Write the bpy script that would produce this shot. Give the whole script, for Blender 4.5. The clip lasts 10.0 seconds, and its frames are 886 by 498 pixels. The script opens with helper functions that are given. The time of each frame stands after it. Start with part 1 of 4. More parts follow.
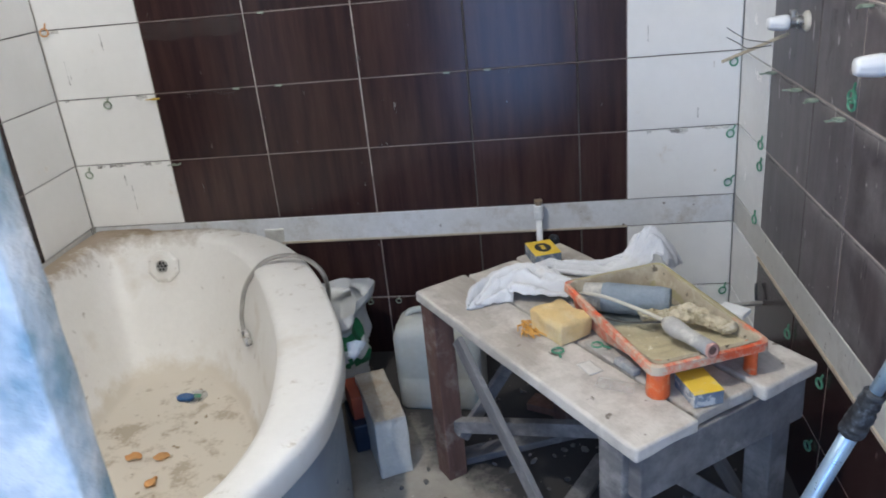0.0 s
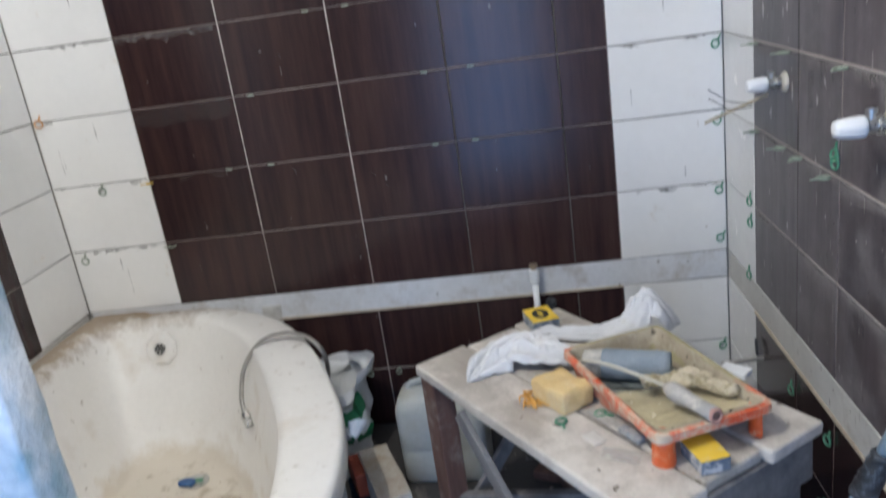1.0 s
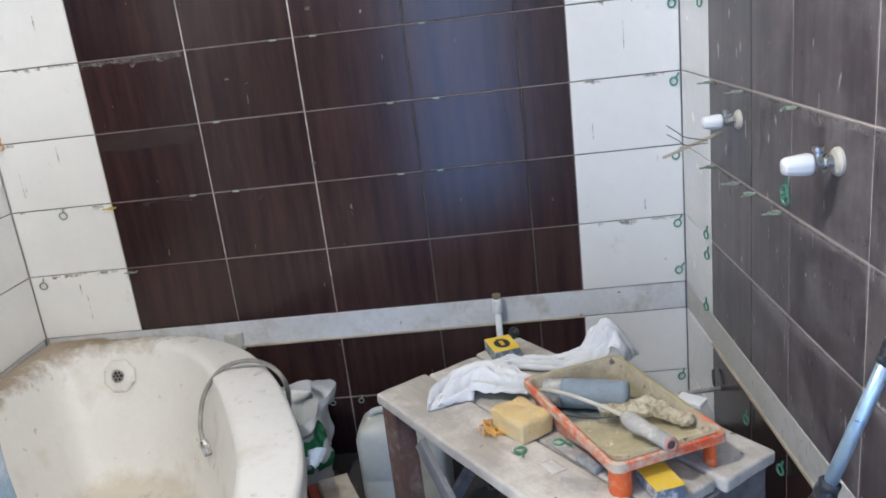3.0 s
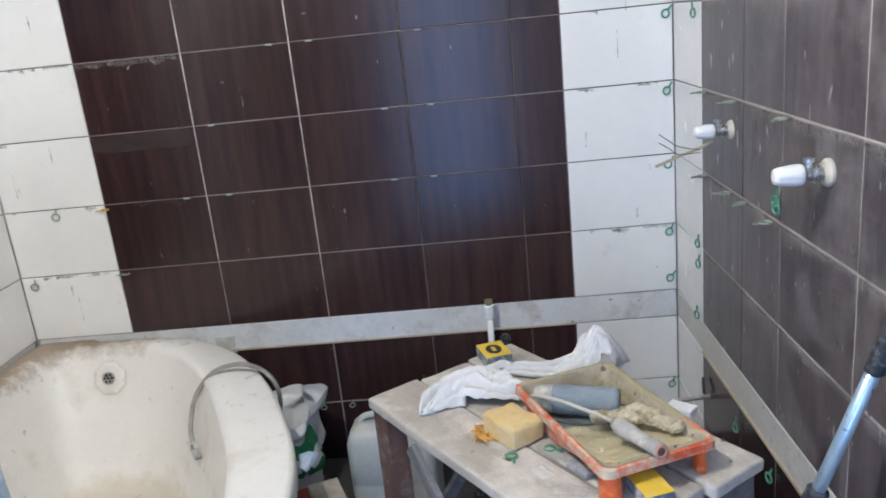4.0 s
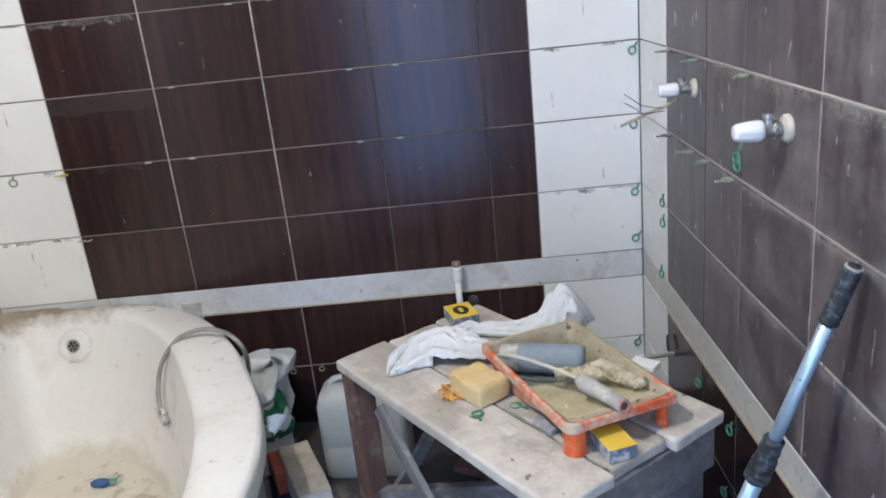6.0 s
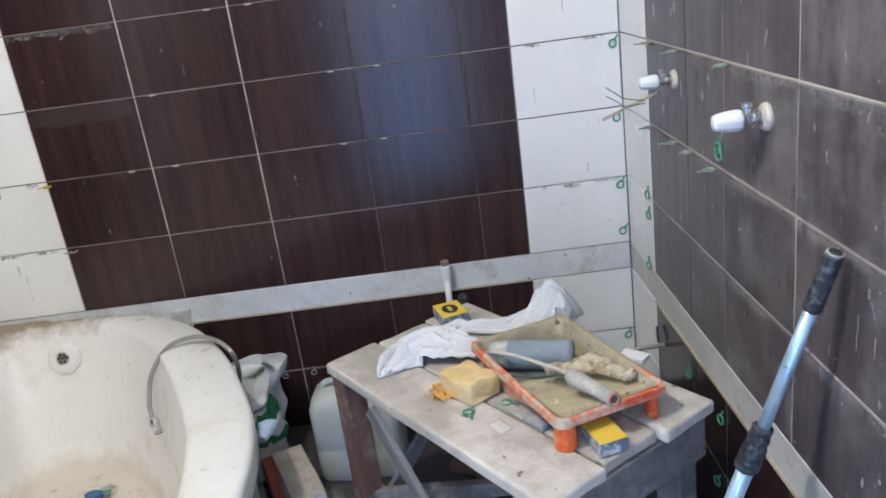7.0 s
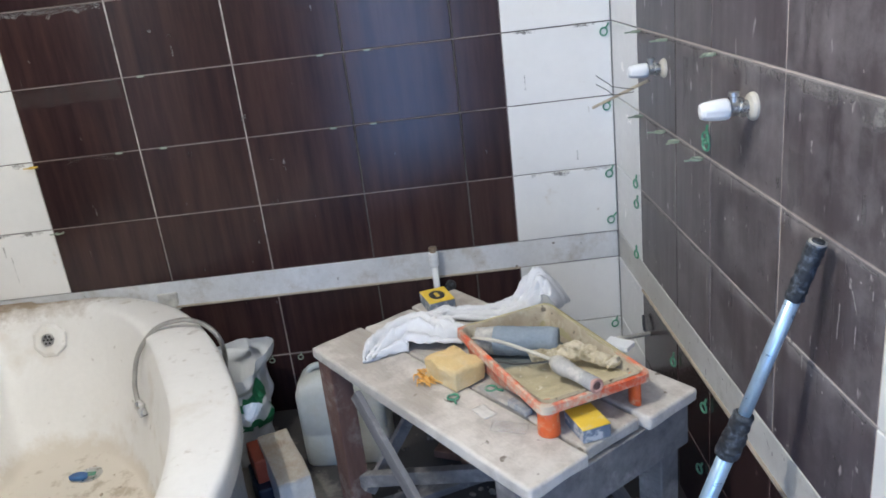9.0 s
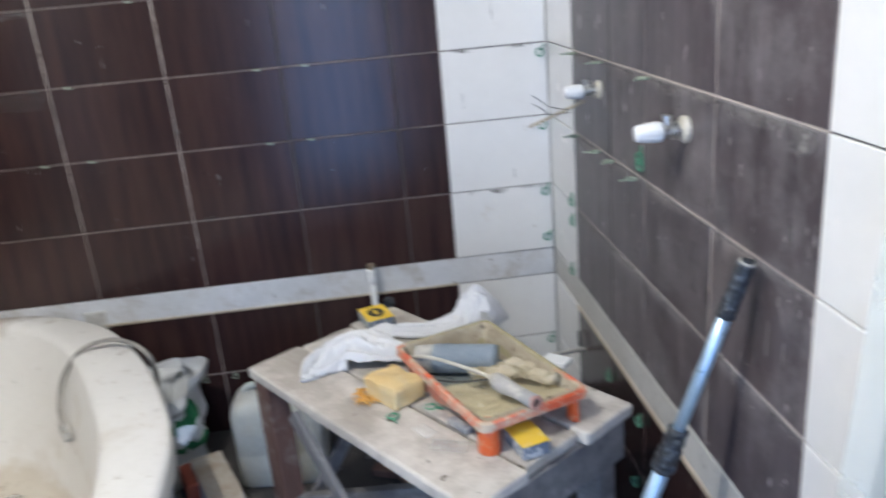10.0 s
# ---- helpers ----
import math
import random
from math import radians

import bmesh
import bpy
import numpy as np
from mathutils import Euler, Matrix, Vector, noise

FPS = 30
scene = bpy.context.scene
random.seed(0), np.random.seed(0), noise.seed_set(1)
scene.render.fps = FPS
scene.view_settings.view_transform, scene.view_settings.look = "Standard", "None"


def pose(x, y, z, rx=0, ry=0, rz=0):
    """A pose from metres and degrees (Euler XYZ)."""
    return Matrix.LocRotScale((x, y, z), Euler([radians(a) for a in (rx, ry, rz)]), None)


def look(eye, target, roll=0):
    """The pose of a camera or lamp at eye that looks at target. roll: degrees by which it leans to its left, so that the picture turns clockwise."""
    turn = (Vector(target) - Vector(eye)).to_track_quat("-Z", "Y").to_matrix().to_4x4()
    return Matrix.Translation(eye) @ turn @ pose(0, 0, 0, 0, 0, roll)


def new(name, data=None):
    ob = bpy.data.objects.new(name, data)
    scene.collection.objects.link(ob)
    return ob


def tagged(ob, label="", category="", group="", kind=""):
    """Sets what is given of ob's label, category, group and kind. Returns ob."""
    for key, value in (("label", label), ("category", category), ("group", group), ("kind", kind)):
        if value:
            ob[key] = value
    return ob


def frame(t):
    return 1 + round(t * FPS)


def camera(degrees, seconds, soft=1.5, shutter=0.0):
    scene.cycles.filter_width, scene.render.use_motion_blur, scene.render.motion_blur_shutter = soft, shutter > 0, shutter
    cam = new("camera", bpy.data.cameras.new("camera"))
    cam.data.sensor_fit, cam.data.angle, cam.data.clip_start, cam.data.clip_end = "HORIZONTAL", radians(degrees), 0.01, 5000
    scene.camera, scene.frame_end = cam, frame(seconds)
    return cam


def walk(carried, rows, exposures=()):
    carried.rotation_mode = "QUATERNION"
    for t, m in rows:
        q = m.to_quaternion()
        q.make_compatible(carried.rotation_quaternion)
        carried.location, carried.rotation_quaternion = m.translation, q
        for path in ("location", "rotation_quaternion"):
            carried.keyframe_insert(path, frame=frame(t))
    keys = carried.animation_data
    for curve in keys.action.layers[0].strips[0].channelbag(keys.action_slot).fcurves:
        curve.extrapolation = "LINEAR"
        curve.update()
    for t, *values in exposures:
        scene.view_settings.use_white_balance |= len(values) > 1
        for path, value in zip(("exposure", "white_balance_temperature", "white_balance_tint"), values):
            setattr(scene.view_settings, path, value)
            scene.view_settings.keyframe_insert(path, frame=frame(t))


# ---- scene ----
cam = camera(59.1, 10.0, 1.7, 1.2)
PATH = [
    (0, (-0.55, -2.18, 1.27), (-0.802, -0.351, 0.502), -5.7),
    (0.2, (-0.558, -2.186, 1.277), (-0.8128, -0.3544, 0.5141), -5.77),
    (0.5, (-0.57, -2.194, 1.287), (-0.755, -0.332, 0.581), -6.9),
    (0.7, (-0.559, -2.185, 1.293), (-0.7416, -0.3211, 0.5919), -6.59),
    (1, (-0.542, -2.172, 1.302), (-0.778, -0.289, 0.67), -8.3),
    (1.5, (-0.538, -2.173, 1.297), (-0.741, -0.276, 0.698), -6.2),
    (2, (-0.526, -2.177, 1.294), (-0.698, -0.275, 0.698), -7.0),
    (2.5, (-0.528, -2.181, 1.299), (-0.68, -0.274, 0.715), -7.0),
    (4, (-0.534, -2.193, 1.306), (-0.657, -0.277, 0.747), -5.9),
    (4.5, (-0.526, -2.193, 1.301), (-0.62, -0.278, 0.731), -5.2),
    (5, (-0.527, -2.196, 1.299), (-0.613, -0.292, 0.693), -5.0),
    (5.5, (-0.526, -2.196, 1.294), (-0.601, -0.3, 0.661), -5.2),
    (6, (-0.521, -2.193, 1.293), (-0.581, -0.302, 0.645), -6.0),
    (7.5, (-0.505, -2.191, 1.291), (-0.544, -0.303, 0.632), -8.1),
    (8, (-0.507, -2.191, 1.289), (-0.548, -0.308, 0.616), -7.1),
    (8.5, (-0.506, -2.192, 1.289), (-0.543, -0.31, 0.614), -7.2),
    (9, (-0.5, -2.193, 1.286), (-0.522, -0.314, 0.602), -6.8),
    (9.5, (-0.501, -2.197, 1.289), (-0.515, -0.316, 0.609), -6.8),
    (9.8, (-0.505, -2.193, 1.293), (-0.4292, -0.3033, 0.6415), -5.89),
    (10.0, (-0.508, -2.19, 1.295), (-0.3615, -0.3103, 0.6278), -5.12),
]
walk(cam, [(t, look(eye, target, roll)) for t, eye, target, roll in PATH], [(0.0, -0.22, 6500, 6), (1.0, -0.22, 6500, 6), (1.5, -0.24, 6500, 6), (2.0, -0.05, 6500, 6), (10.0, 0.0, 6500, 6)])
WINDOW_W, LAMP_W, LAMP_X, LAMP_Y = 23.0, 80.0, -1.2, -1.6

# ---- light ----
world = bpy.data.worlds.new("world")
scene.world = world
world.use_nodes = True
wn = world.node_tree
sky = wn.nodes.new("ShaderNodeTexSky")
sky.sky_type, sky.sun_disc = "NISHITA", False
sky.sun_elevation, sky.sun_rotation = radians(38), radians(200)
wn.links.new(sky.outputs["Color"], wn.nodes["Background"].inputs["Color"])
wn.nodes["Background"].inputs["Strength"].default_value = 0.12


def area_lamp(name, m, sx, sy, watts, colour):
    d = bpy.data.lights.new(name, "AREA")
    d.shape, d.size, d.size_y, d.energy, d.color = "RECTANGLE", sx, sy, watts, colour
    ob = new(name, d)
    ob.matrix_world = m
    return ob


# daylight through the doorway in the wall behind, and the ceiling lamp
area_lamp("doorway_daylight", look((-0.70, -3.02, 1.03), (-0.70, 0.0, 0.98)), 0.64, 1.92, WINDOW_W, (0.21, 0.45, 1.0))
bulb = bpy.data.lights.new("ceiling_bulb", "POINT")
bulb.energy, bulb.color, bulb.shadow_soft_size = LAMP_W, (1.0, 0.968, 0.94), 0.03
bulb_ob = new("ceiling_bulb", bulb)
bulb_ob.location = (LAMP_X, LAMP_Y, 2.30)

# ---- materials ----


def nodes_of(name):
    m = bpy.data.materials.new(name)
    m.use_nodes = True
    return m, m.node_tree, m.node_tree.nodes["Principled BSDF"]


def ramp(nt, fac, a, b, ca, cb):
    r = nt.nodes.new("ShaderNodeValToRGB")
    r.color_ramp.elements[0].position, r.color_ramp.elements[1].position = a, b
    r.color_ramp.elements[0].color, r.color_ramp.elements[1].color = (*ca, 1), (*cb, 1)
    nt.links.new(fac, r.inputs["Fac"])
    return r.outputs["Color"]


def grain(nt, scale, detail=5.0, stretch=(1, 1, 1), space="Object", rough=0.6, shift=False):
    c = nt.nodes.new("ShaderNodeTexCoord")
    mp = nt.nodes.new("ShaderNodeMapping")
    mp.inputs["Scale"].default_value = stretch
    nt.links.new(c.outputs[space], mp.inputs["Vector"])
    if shift:
        info = nt.nodes.new("ShaderNodeObjectInfo")
        mul = nt.nodes.new("ShaderNodeVectorMath")
        mul.operation = "MULTIPLY"
        mul.inputs[1].default_value = (17.0, 29.0, 41.0)
        comb = nt.nodes.new("ShaderNodeCombineXYZ")
        for k in range(3):
            nt.links.new(info.outputs["Random"], comb.inputs[k])
        nt.links.new(comb.outputs[0], mul.inputs[0])
        nt.links.new(mul.outputs[0], mp.inputs["Location"])
    n = nt.nodes.new("ShaderNodeTexNoise")
    n.inputs["Scale"].default_value, n.inputs["Detail"].default_value, n.inputs["Roughness"].default_value = scale, detail, rough
    nt.links.new(mp.outputs["Vector"], n.inputs["Vector"])
    return n.outputs["Fac"]


def mixed(nt, fac, a, b, blend="MIX"):
    x = nt.nodes.new("ShaderNodeMix")
    x.data_type, x.blend_type = "RGBA", blend
    for val, sock in ((fac, x.inputs[0]), (a, x.inputs[6]), (b, x.inputs[7])):
        if isinstance(val, (int, float)):
            sock.default_value = val
        elif isinstance(val, tuple):
            sock.default_value = (*val, 1)
        else:
            nt.links.new(val, sock)
    return x.outputs[2]


def surface(name, c1, c2, scale=6.0, fine=60.0, rough=(0.5, 0.7), bump=0.1, metal=0.0, stretch=(1, 1, 1), dirt=None, dirt_at=(0.55, 0.75),
            dirt_scale=9.0, specks=None, speck_at=(0.68, 0.72), speck_scale=38.0, speck_stretch=(1, 1, 1), space="Object", shift=False, coat=0.0, sub=0.0, fine_mix=0.25, dist=0.004, stains_and_shade=(), at=(0.3, 0.7), dirt_detail=(8, 0.72), see=None, vary=False):
    m, nt, b = nodes_of(name)
    big = grain(nt, scale, 4, stretch, space, shift=shift)
    small = grain(nt, fine, 6, stretch, space, 0.7, shift=shift)
    col = ramp(nt, big, at[0], at[1], c1, c2)
    col = mixed(nt, fine_mix, col, ramp(nt, small, 0.25, 0.75, (0.35, 0.35, 0.35), (1, 1, 1)), "MULTIPLY")
    if shift:
        # no two pieces are quite of one shade
        info, shade = nt.nodes.new("ShaderNodeObjectInfo"), nt.nodes.new("ShaderNodeMapRange")
        shade.inputs["To Min"].default_value, shade.inputs["To Max"].default_value = 0.86, 1.12
        nt.links.new(info.outputs["Random"], shade.inputs["Value"])
        tone = nt.nodes.new("ShaderNodeVectorMath")
        tone.operation = "SCALE"
        nt.links.new(col, tone.inputs[0])
        nt.links.new(shade.outputs["Result"], tone.inputs["Scale"])
        col = tone.outputs["Vector"] if vary else col
    rg = ramp(nt, small, 0.3, 0.7, (rough[0],) * 3, (rough[1],) * 3)
    if dirt:
        d = ramp(nt, grain(nt, dirt_scale, dirt_detail[0], (1, 1, 1), space, dirt_detail[1], shift=shift), dirt_at[0], dirt_at[1], (0, 0, 0), (1, 1, 1))
        col = mixed(nt, d, col, dirt)
        rg = mixed(nt, d, rg, (0.8, 0.8, 0.8))
    if specks:
        d = ramp(nt, grain(nt, speck_scale, 3, speck_stretch, space, 0.5, shift=shift), speck_at[0], speck_at[1], (0, 0, 0), (1, 1, 1))
        col = mixed(nt, d, col, specks)
    for colour, way, lo, hi, n_scale, n_amp in stains_and_shade:
        # a ragged-edged deposit on one side of the thing; on the floor, painted shade
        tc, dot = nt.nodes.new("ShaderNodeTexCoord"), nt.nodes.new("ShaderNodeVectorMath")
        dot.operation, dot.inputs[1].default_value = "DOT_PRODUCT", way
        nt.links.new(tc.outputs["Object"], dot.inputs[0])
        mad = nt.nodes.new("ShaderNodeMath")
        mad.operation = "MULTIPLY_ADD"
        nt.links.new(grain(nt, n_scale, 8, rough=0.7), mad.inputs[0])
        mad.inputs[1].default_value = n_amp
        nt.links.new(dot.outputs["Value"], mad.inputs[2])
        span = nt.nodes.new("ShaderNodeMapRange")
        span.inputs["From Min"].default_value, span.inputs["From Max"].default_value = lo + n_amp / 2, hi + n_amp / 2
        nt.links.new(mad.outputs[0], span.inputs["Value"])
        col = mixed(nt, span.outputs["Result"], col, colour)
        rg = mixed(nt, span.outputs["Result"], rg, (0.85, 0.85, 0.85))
    nt.links.new(col, b.inputs["Base Color"])
    nt.links.new(rg, b.inputs["Roughness"])
    if see:
        # a thin deposit, broken through in places
        nt.links.new(ramp(nt, grain(nt, see[0], 7, rough=0.7), see[1], see[2], (0, 0, 0), (see[3],) * 3), b.inputs["Alpha"])
    b.inputs["Metallic"].default_value = metal
    b.inputs["Coat Weight"].default_value = coat
    if sub:
        b.inputs["Subsurface Weight"].default_value = sub
        b.inputs["Subsurface Radius"].default_value = (0.01, 0.008, 0.005)
    if bump:
        bp = nt.nodes.new("ShaderNodeBump")
        bp.inputs["Strength"].default_value, bp.inputs["Distance"].default_value = bump, dist
        nt.links.new(small, bp.inputs["Height"])
        nt.links.new(bp.outputs["Normal"], b.inputs["Normal"])
    return m


M_WHITE = surface("white_tile", (0.76, 0.755, 0.74), (0.83, 0.825, 0.81), 3, 40, (0.12, 0.25), 0.02, dirt=(0.5, 0.44, 0.37), dirt_at=(0.62, 0.8), dirt_scale=14,
                  specks=(0.4, 0.34, 0.28), speck_at=(0.75, 0.80), speck_scale=30, speck_stretch=(1, 1, 0.4), shift=True, fine_mix=0.06)
M_DARK = surface("dark_brown_tile", (0.027, 0.0138, 0.0155), (0.056, 0.029, 0.0265), 5, 24, (0.19, 0.225), 0.0, stretch=(6, 6, 0.45), vary=True,
                 specks=(0.17, 0.15, 0.14), speck_at=(0.74, 0.8), speck_scale=34, speck_stretch=(1, 1, 0.4), shift=True, fine_mix=0.4)
M_DARK.node_tree.nodes["Principled BSDF"].inputs["Specular IOR Level"].default_value = 0.37
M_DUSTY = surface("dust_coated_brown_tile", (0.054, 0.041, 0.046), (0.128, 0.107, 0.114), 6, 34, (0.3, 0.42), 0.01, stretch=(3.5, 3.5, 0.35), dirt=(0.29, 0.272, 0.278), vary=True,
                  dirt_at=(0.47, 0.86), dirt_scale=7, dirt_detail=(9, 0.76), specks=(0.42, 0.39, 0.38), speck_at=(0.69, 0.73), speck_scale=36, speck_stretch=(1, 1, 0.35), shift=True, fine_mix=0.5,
                  stains_and_shade=(((0.24, 0.22, 0.22), (0, 0, 1), 0.175, 0.205, 6, 0.12),))
M_GROUT = surface("dim_dusty_grout", (0.11, 0.088, 0.082), (0.31, 0.255, 0.23), 3.5, 70, (0.8, 0.95), 0.3)
M_JOINT = surface("pale_dusty_grout", (0.34, 0.29, 0.26), (0.6, 0.53, 0.48), 5, 70, (0.8, 0.95), 0.3)
M_FILL = surface("patchy_joint_filling", (0.26, 0.22, 0.2), (0.6, 0.54, 0.49), 9, 70, (0.8, 0.95), 0.3, dirt=(0.12, 0.095, 0.088), dirt_at=(0.5, 0.66), dirt_scale=13)
M_GAP = surface("dark_joint", (0.05, 0.045, 0.04), (0.1, 0.09, 0.08), 5, 70, (0.8, 0.95), 0.3)
M_PLASTER = surface("grey_plaster", (0.42, 0.4, 0.37), (0.55, 0.53, 0.5), 2, 40, (0.8, 0.95), 0.3)
M_BAND = surface("bare_white_band", (0.6, 0.61, 0.62), (0.76, 0.77, 0.79), 4, 50, (0.45, 0.7), 0.25, dirt=(0.4, 0.36, 0.31), dirt_at=(0.5, 0.75), dirt_scale=10, specks=(0.12, 0.1, 0.08), speck_at=(0.71, 0.74))
M_BAND2 = surface("bare_pale_band", (0.5, 0.49, 0.46), (0.64, 0.63, 0.6), 4, 50, (0.5, 0.75), 0.25, dirt=(0.34, 0.31, 0.27), dirt_at=(0.52, 0.78), dirt_scale=10, specks=(0.2, 0.17, 0.14), speck_at=(0.7, 0.74))
M_LIP = surface("beige_lip", (0.4, 0.33, 0.25), (0.55, 0.48, 0.38), 12, 60, (0.7, 0.9), 0.3)
M_FLOOR = surface("dusty_screed_floor_with_shade", (0.30, 0.27, 0.23), (0.46, 0.42, 0.36), 3, 45, (0.8, 0.95), 0.5, dirt=(0.2, 0.18, 0.15), dirt_at=(0.55, 0.75), dirt_scale=9, specks=(0.58, 0.55, 0.5), speck_at=(0.68, 0.71), speck_scale=40,
                  # shade under the table and towards the corner, painted into the floor colour
                  stains_and_shade=(((0.045, 0.042, 0.042), (1, 0.8, 0), -1.34, -1.2, 5, 0.5),))
M_CEIL = surface("white_ceiling", (0.7, 0.69, 0.67), (0.76, 0.75, 0.73), 2, 40, (0.8, 0.95), 0.1)
M_TUB = surface("dirty_white_acrylic", (0.775, 0.755, 0.72), (0.83, 0.815, 0.785), 4, 60, (0.38, 0.5), 0.0, dirt=(0.62, 0.565, 0.49), dirt_at=(0.58, 0.82), dirt_scale=6, dirt_detail=(6, 0.6), specks=(0.34, 0.295, 0.25), speck_at=(0.675, 0.78), speck_scale=30, speck_stretch=(0.6, 0.8, 1.0), fine_mix=0.1,
                stains_and_shade=(((0.64, 0.585, 0.50), (0, 0, -1), -0.150, -0.110, 10, 0.14), ((0.43, 0.365, 0.28), (0, 0, -1), -0.088, -0.076, 10, 0.13), ((0.27, 0.22, 0.165), (0, 0, -1), -0.074, -0.064, 17, 0.13), ((0.28, 0.215, 0.15), (-0.22, 1.0, 0.5), 0.50, 0.60, 11, 0.30), ((0.40, 0.34, 0.28), (0, 0, 1), 0.490, 0.52, 24, 0.2), ((0.36, 0.29, 0.22), (-1, 0, 1.2), 2.40, 2.48, 15, 0.3)))
M_MUD = surface("dried_plaster_mud", (0.34, 0.26, 0.17), (0.6, 0.52, 0.41), 9, 60, (0.7, 0.95), 0.5, dirt=(0.7, 0.66, 0.58), dirt_at=(0.5, 0.7), dirt_scale=12)
M_APRON = surface("blue_grey_bath_panel", (0.16, 0.21, 0.28), (0.26, 0.31, 0.38), 4, 40, (0.25, 0.45), 0.08, dirt=(0.4, 0.4, 0.4), dirt_at=(0.6, 0.85))
M_WOOD = surface("dusty_grey_board", (0.36, 0.32, 0.28), (0.5, 0.46, 0.41), 3, 30, (0.75, 0.95), 0.5, stretch=(1.2, 9, 9), dirt=(0.62, 0.58, 0.53), dirt_at=(0.42, 0.62), dirt_scale=7, specks=(0.2, 0.17, 0.14), speck_at=(0.68, 0.72), speck_scale=30, shift=True)
M_LEG = surface("reddish_brown_leg", (0.1, 0.05, 0.04), (0.2, 0.11, 0.085), 4, 30, (0.6, 0.9), 0.4, stretch=(8, 8, 1), dirt=(0.36, 0.32, 0.28), dirt_at=(0.52, 0.75), dirt_scale=9, shift=True)
M_GREYWOOD = surface("grey_splashed_wood", (0.12, 0.115, 0.12), (0.23, 0.22, 0.22), 4, 30, (0.7, 0.95), 0.5, stretch=(1.5, 8, 8), dirt=(0.4, 0.385, 0.37), dirt_at=(0.52, 0.76), dirt_scale=9, shift=True)
M_BLACK = surface("black_rubber_grip", (0.012, 0.014, 0.018), (0.035, 0.039, 0.046), 9, 60, (0.4, 0.65), 0.6, dirt=(0.17, 0.2, 0.24), dirt_at=(0.5, 0.68), dirt_scale=70, dirt_detail=(9, 0.8))
M_ALU = surface("blue_silver_aluminium", (0.40, 0.56, 0.72), (0.52, 0.70, 0.86), 5, 50, (0.25, 0.42), 0.06, metal=0.6, dirt=(0.55, 0.55, 0.54), dirt_at=(0.55, 0.8), dirt_scale=22)
M_CHROME = surface("dusty_chrome", (0.6, 0.59, 0.56), (0.72, 0.71, 0.69), 9, 60, (0.2, 0.4), 0.08, metal=0.95, dirt=(0.5, 0.47, 0.42), dirt_at=(0.55, 0.75), dirt_scale=40)
M_BRASS = surface("tarnished_brass", (0.4, 0.3, 0.2), (0.55, 0.45, 0.33), 20, 80, (0.35, 0.6), 0.1, metal=0.7, dirt=(0.4, 0.36, 0.3), dirt_at=(0.5, 0.7), dirt_scale=40)
M_KNOB = surface("white_plastic", (0.78, 0.79, 0.8), (0.85, 0.86, 0.87), 9, 60, (0.25, 0.4), 0.03, dirt=(0.6, 0.57, 0.52), dirt_at=(0.62, 0.8), dirt_scale=40, fine_mix=0.05)
M_CREAM = surface("cream_escutcheon", (0.5, 0.47, 0.39), (0.62, 0.58, 0.5), 12, 60, (0.4, 0.6), 0.1)
M_GREEN = surface("green_plastic", (0.05, 0.22, 0.13), (0.10, 0.32, 0.2), 20, 80, (0.35, 0.55), 0.05, dirt=(0.42, 0.44, 0.38), dirt_at=(0.56, 0.74), dirt_scale=60)
M_PALE = surface("dusty_green_plastic", (0.2, 0.27, 0.2), (0.36, 0.4, 0.32), 20, 80, (0.5, 0.7), 0.1)
M_YELLOW = surface("yellow_clip", (0.5, 0.32, 0.03), (0.6, 0.42, 0.08), 20, 80, (0.4, 0.6), 0.05)
M_ORANGE = surface("orange_plastic_tray", (0.62, 0.075, 0.025), (0.75, 0.13, 0.045), 6, 60, (0.35, 0.55), 0.1, dirt=(0.56, 0.46, 0.35), dirt_at=(0.43, 0.58), dirt_scale=22,
                   stains_and_shade=(((0.36, 0.32, 0.19), (-0.6, 1.0, 0), 0.03, 0.05, 20, 0.12),))
M_PASTE = surface("dried_olive_paste", (0.48, 0.415, 0.26), (0.64, 0.565, 0.39), 8, 60, (0.5, 0.9), 0.6, dirt=(0.6, 0.55, 0.38), dirt_at=(0.52, 0.72), dirt_scale=30, specks=(0.78, 0.74, 0.6), speck_at=(0.69, 0.71), speck_scale=70,
                  # darker blue-grey towards the well end of the tray
                  stains_and_shade=(((0.15, 0.17, 0.165), (-1, 0.25, 0), 0.035, 0.05, 20, 0.05),))
M_RESIDUE = surface("brown_grey_tray_residue", (0.32, 0.265, 0.19), (0.52, 0.45, 0.34), 14, 70, (0.6, 0.9), 0.5, dirt=(0.5, 0.46, 0.36), dirt_at=(0.5, 0.7), dirt_scale=26, specks=(0.12, 0.1, 0.07), speck_at=(0.64, 0.7), speck_scale=50)
M_FOOT = surface("bright_orange_plastic", (0.72, 0.10, 0.02), (0.82, 0.16, 0.04), 9, 60, (0.3, 0.5), 0.05, dirt=(0.66, 0.4, 0.25), dirt_at=(0.55, 0.68), dirt_scale=34)
M_KNIFE = surface("dusty_blue_grey_plastic", (0.20, 0.22, 0.25), (0.34, 0.36, 0.38), 14, 70, (0.5, 0.8), 0.2, dirt=(0.46, 0.44, 0.41), dirt_at=(0.48, 0.68), dirt_scale=40)
M_THIN = surface("dusty_thin_film", (0.74, 0.73, 0.71), (0.85, 0.84, 0.82), 14, 60, (0.25, 0.4), 0.1, see=(18, 0.3, 0.75, 0.3))
M_PINK = surface("chalky_pink_plastic", (0.42, 0.2, 0.16), (0.56, 0.33, 0.27), 16, 80, (0.6, 0.85), 0.2)
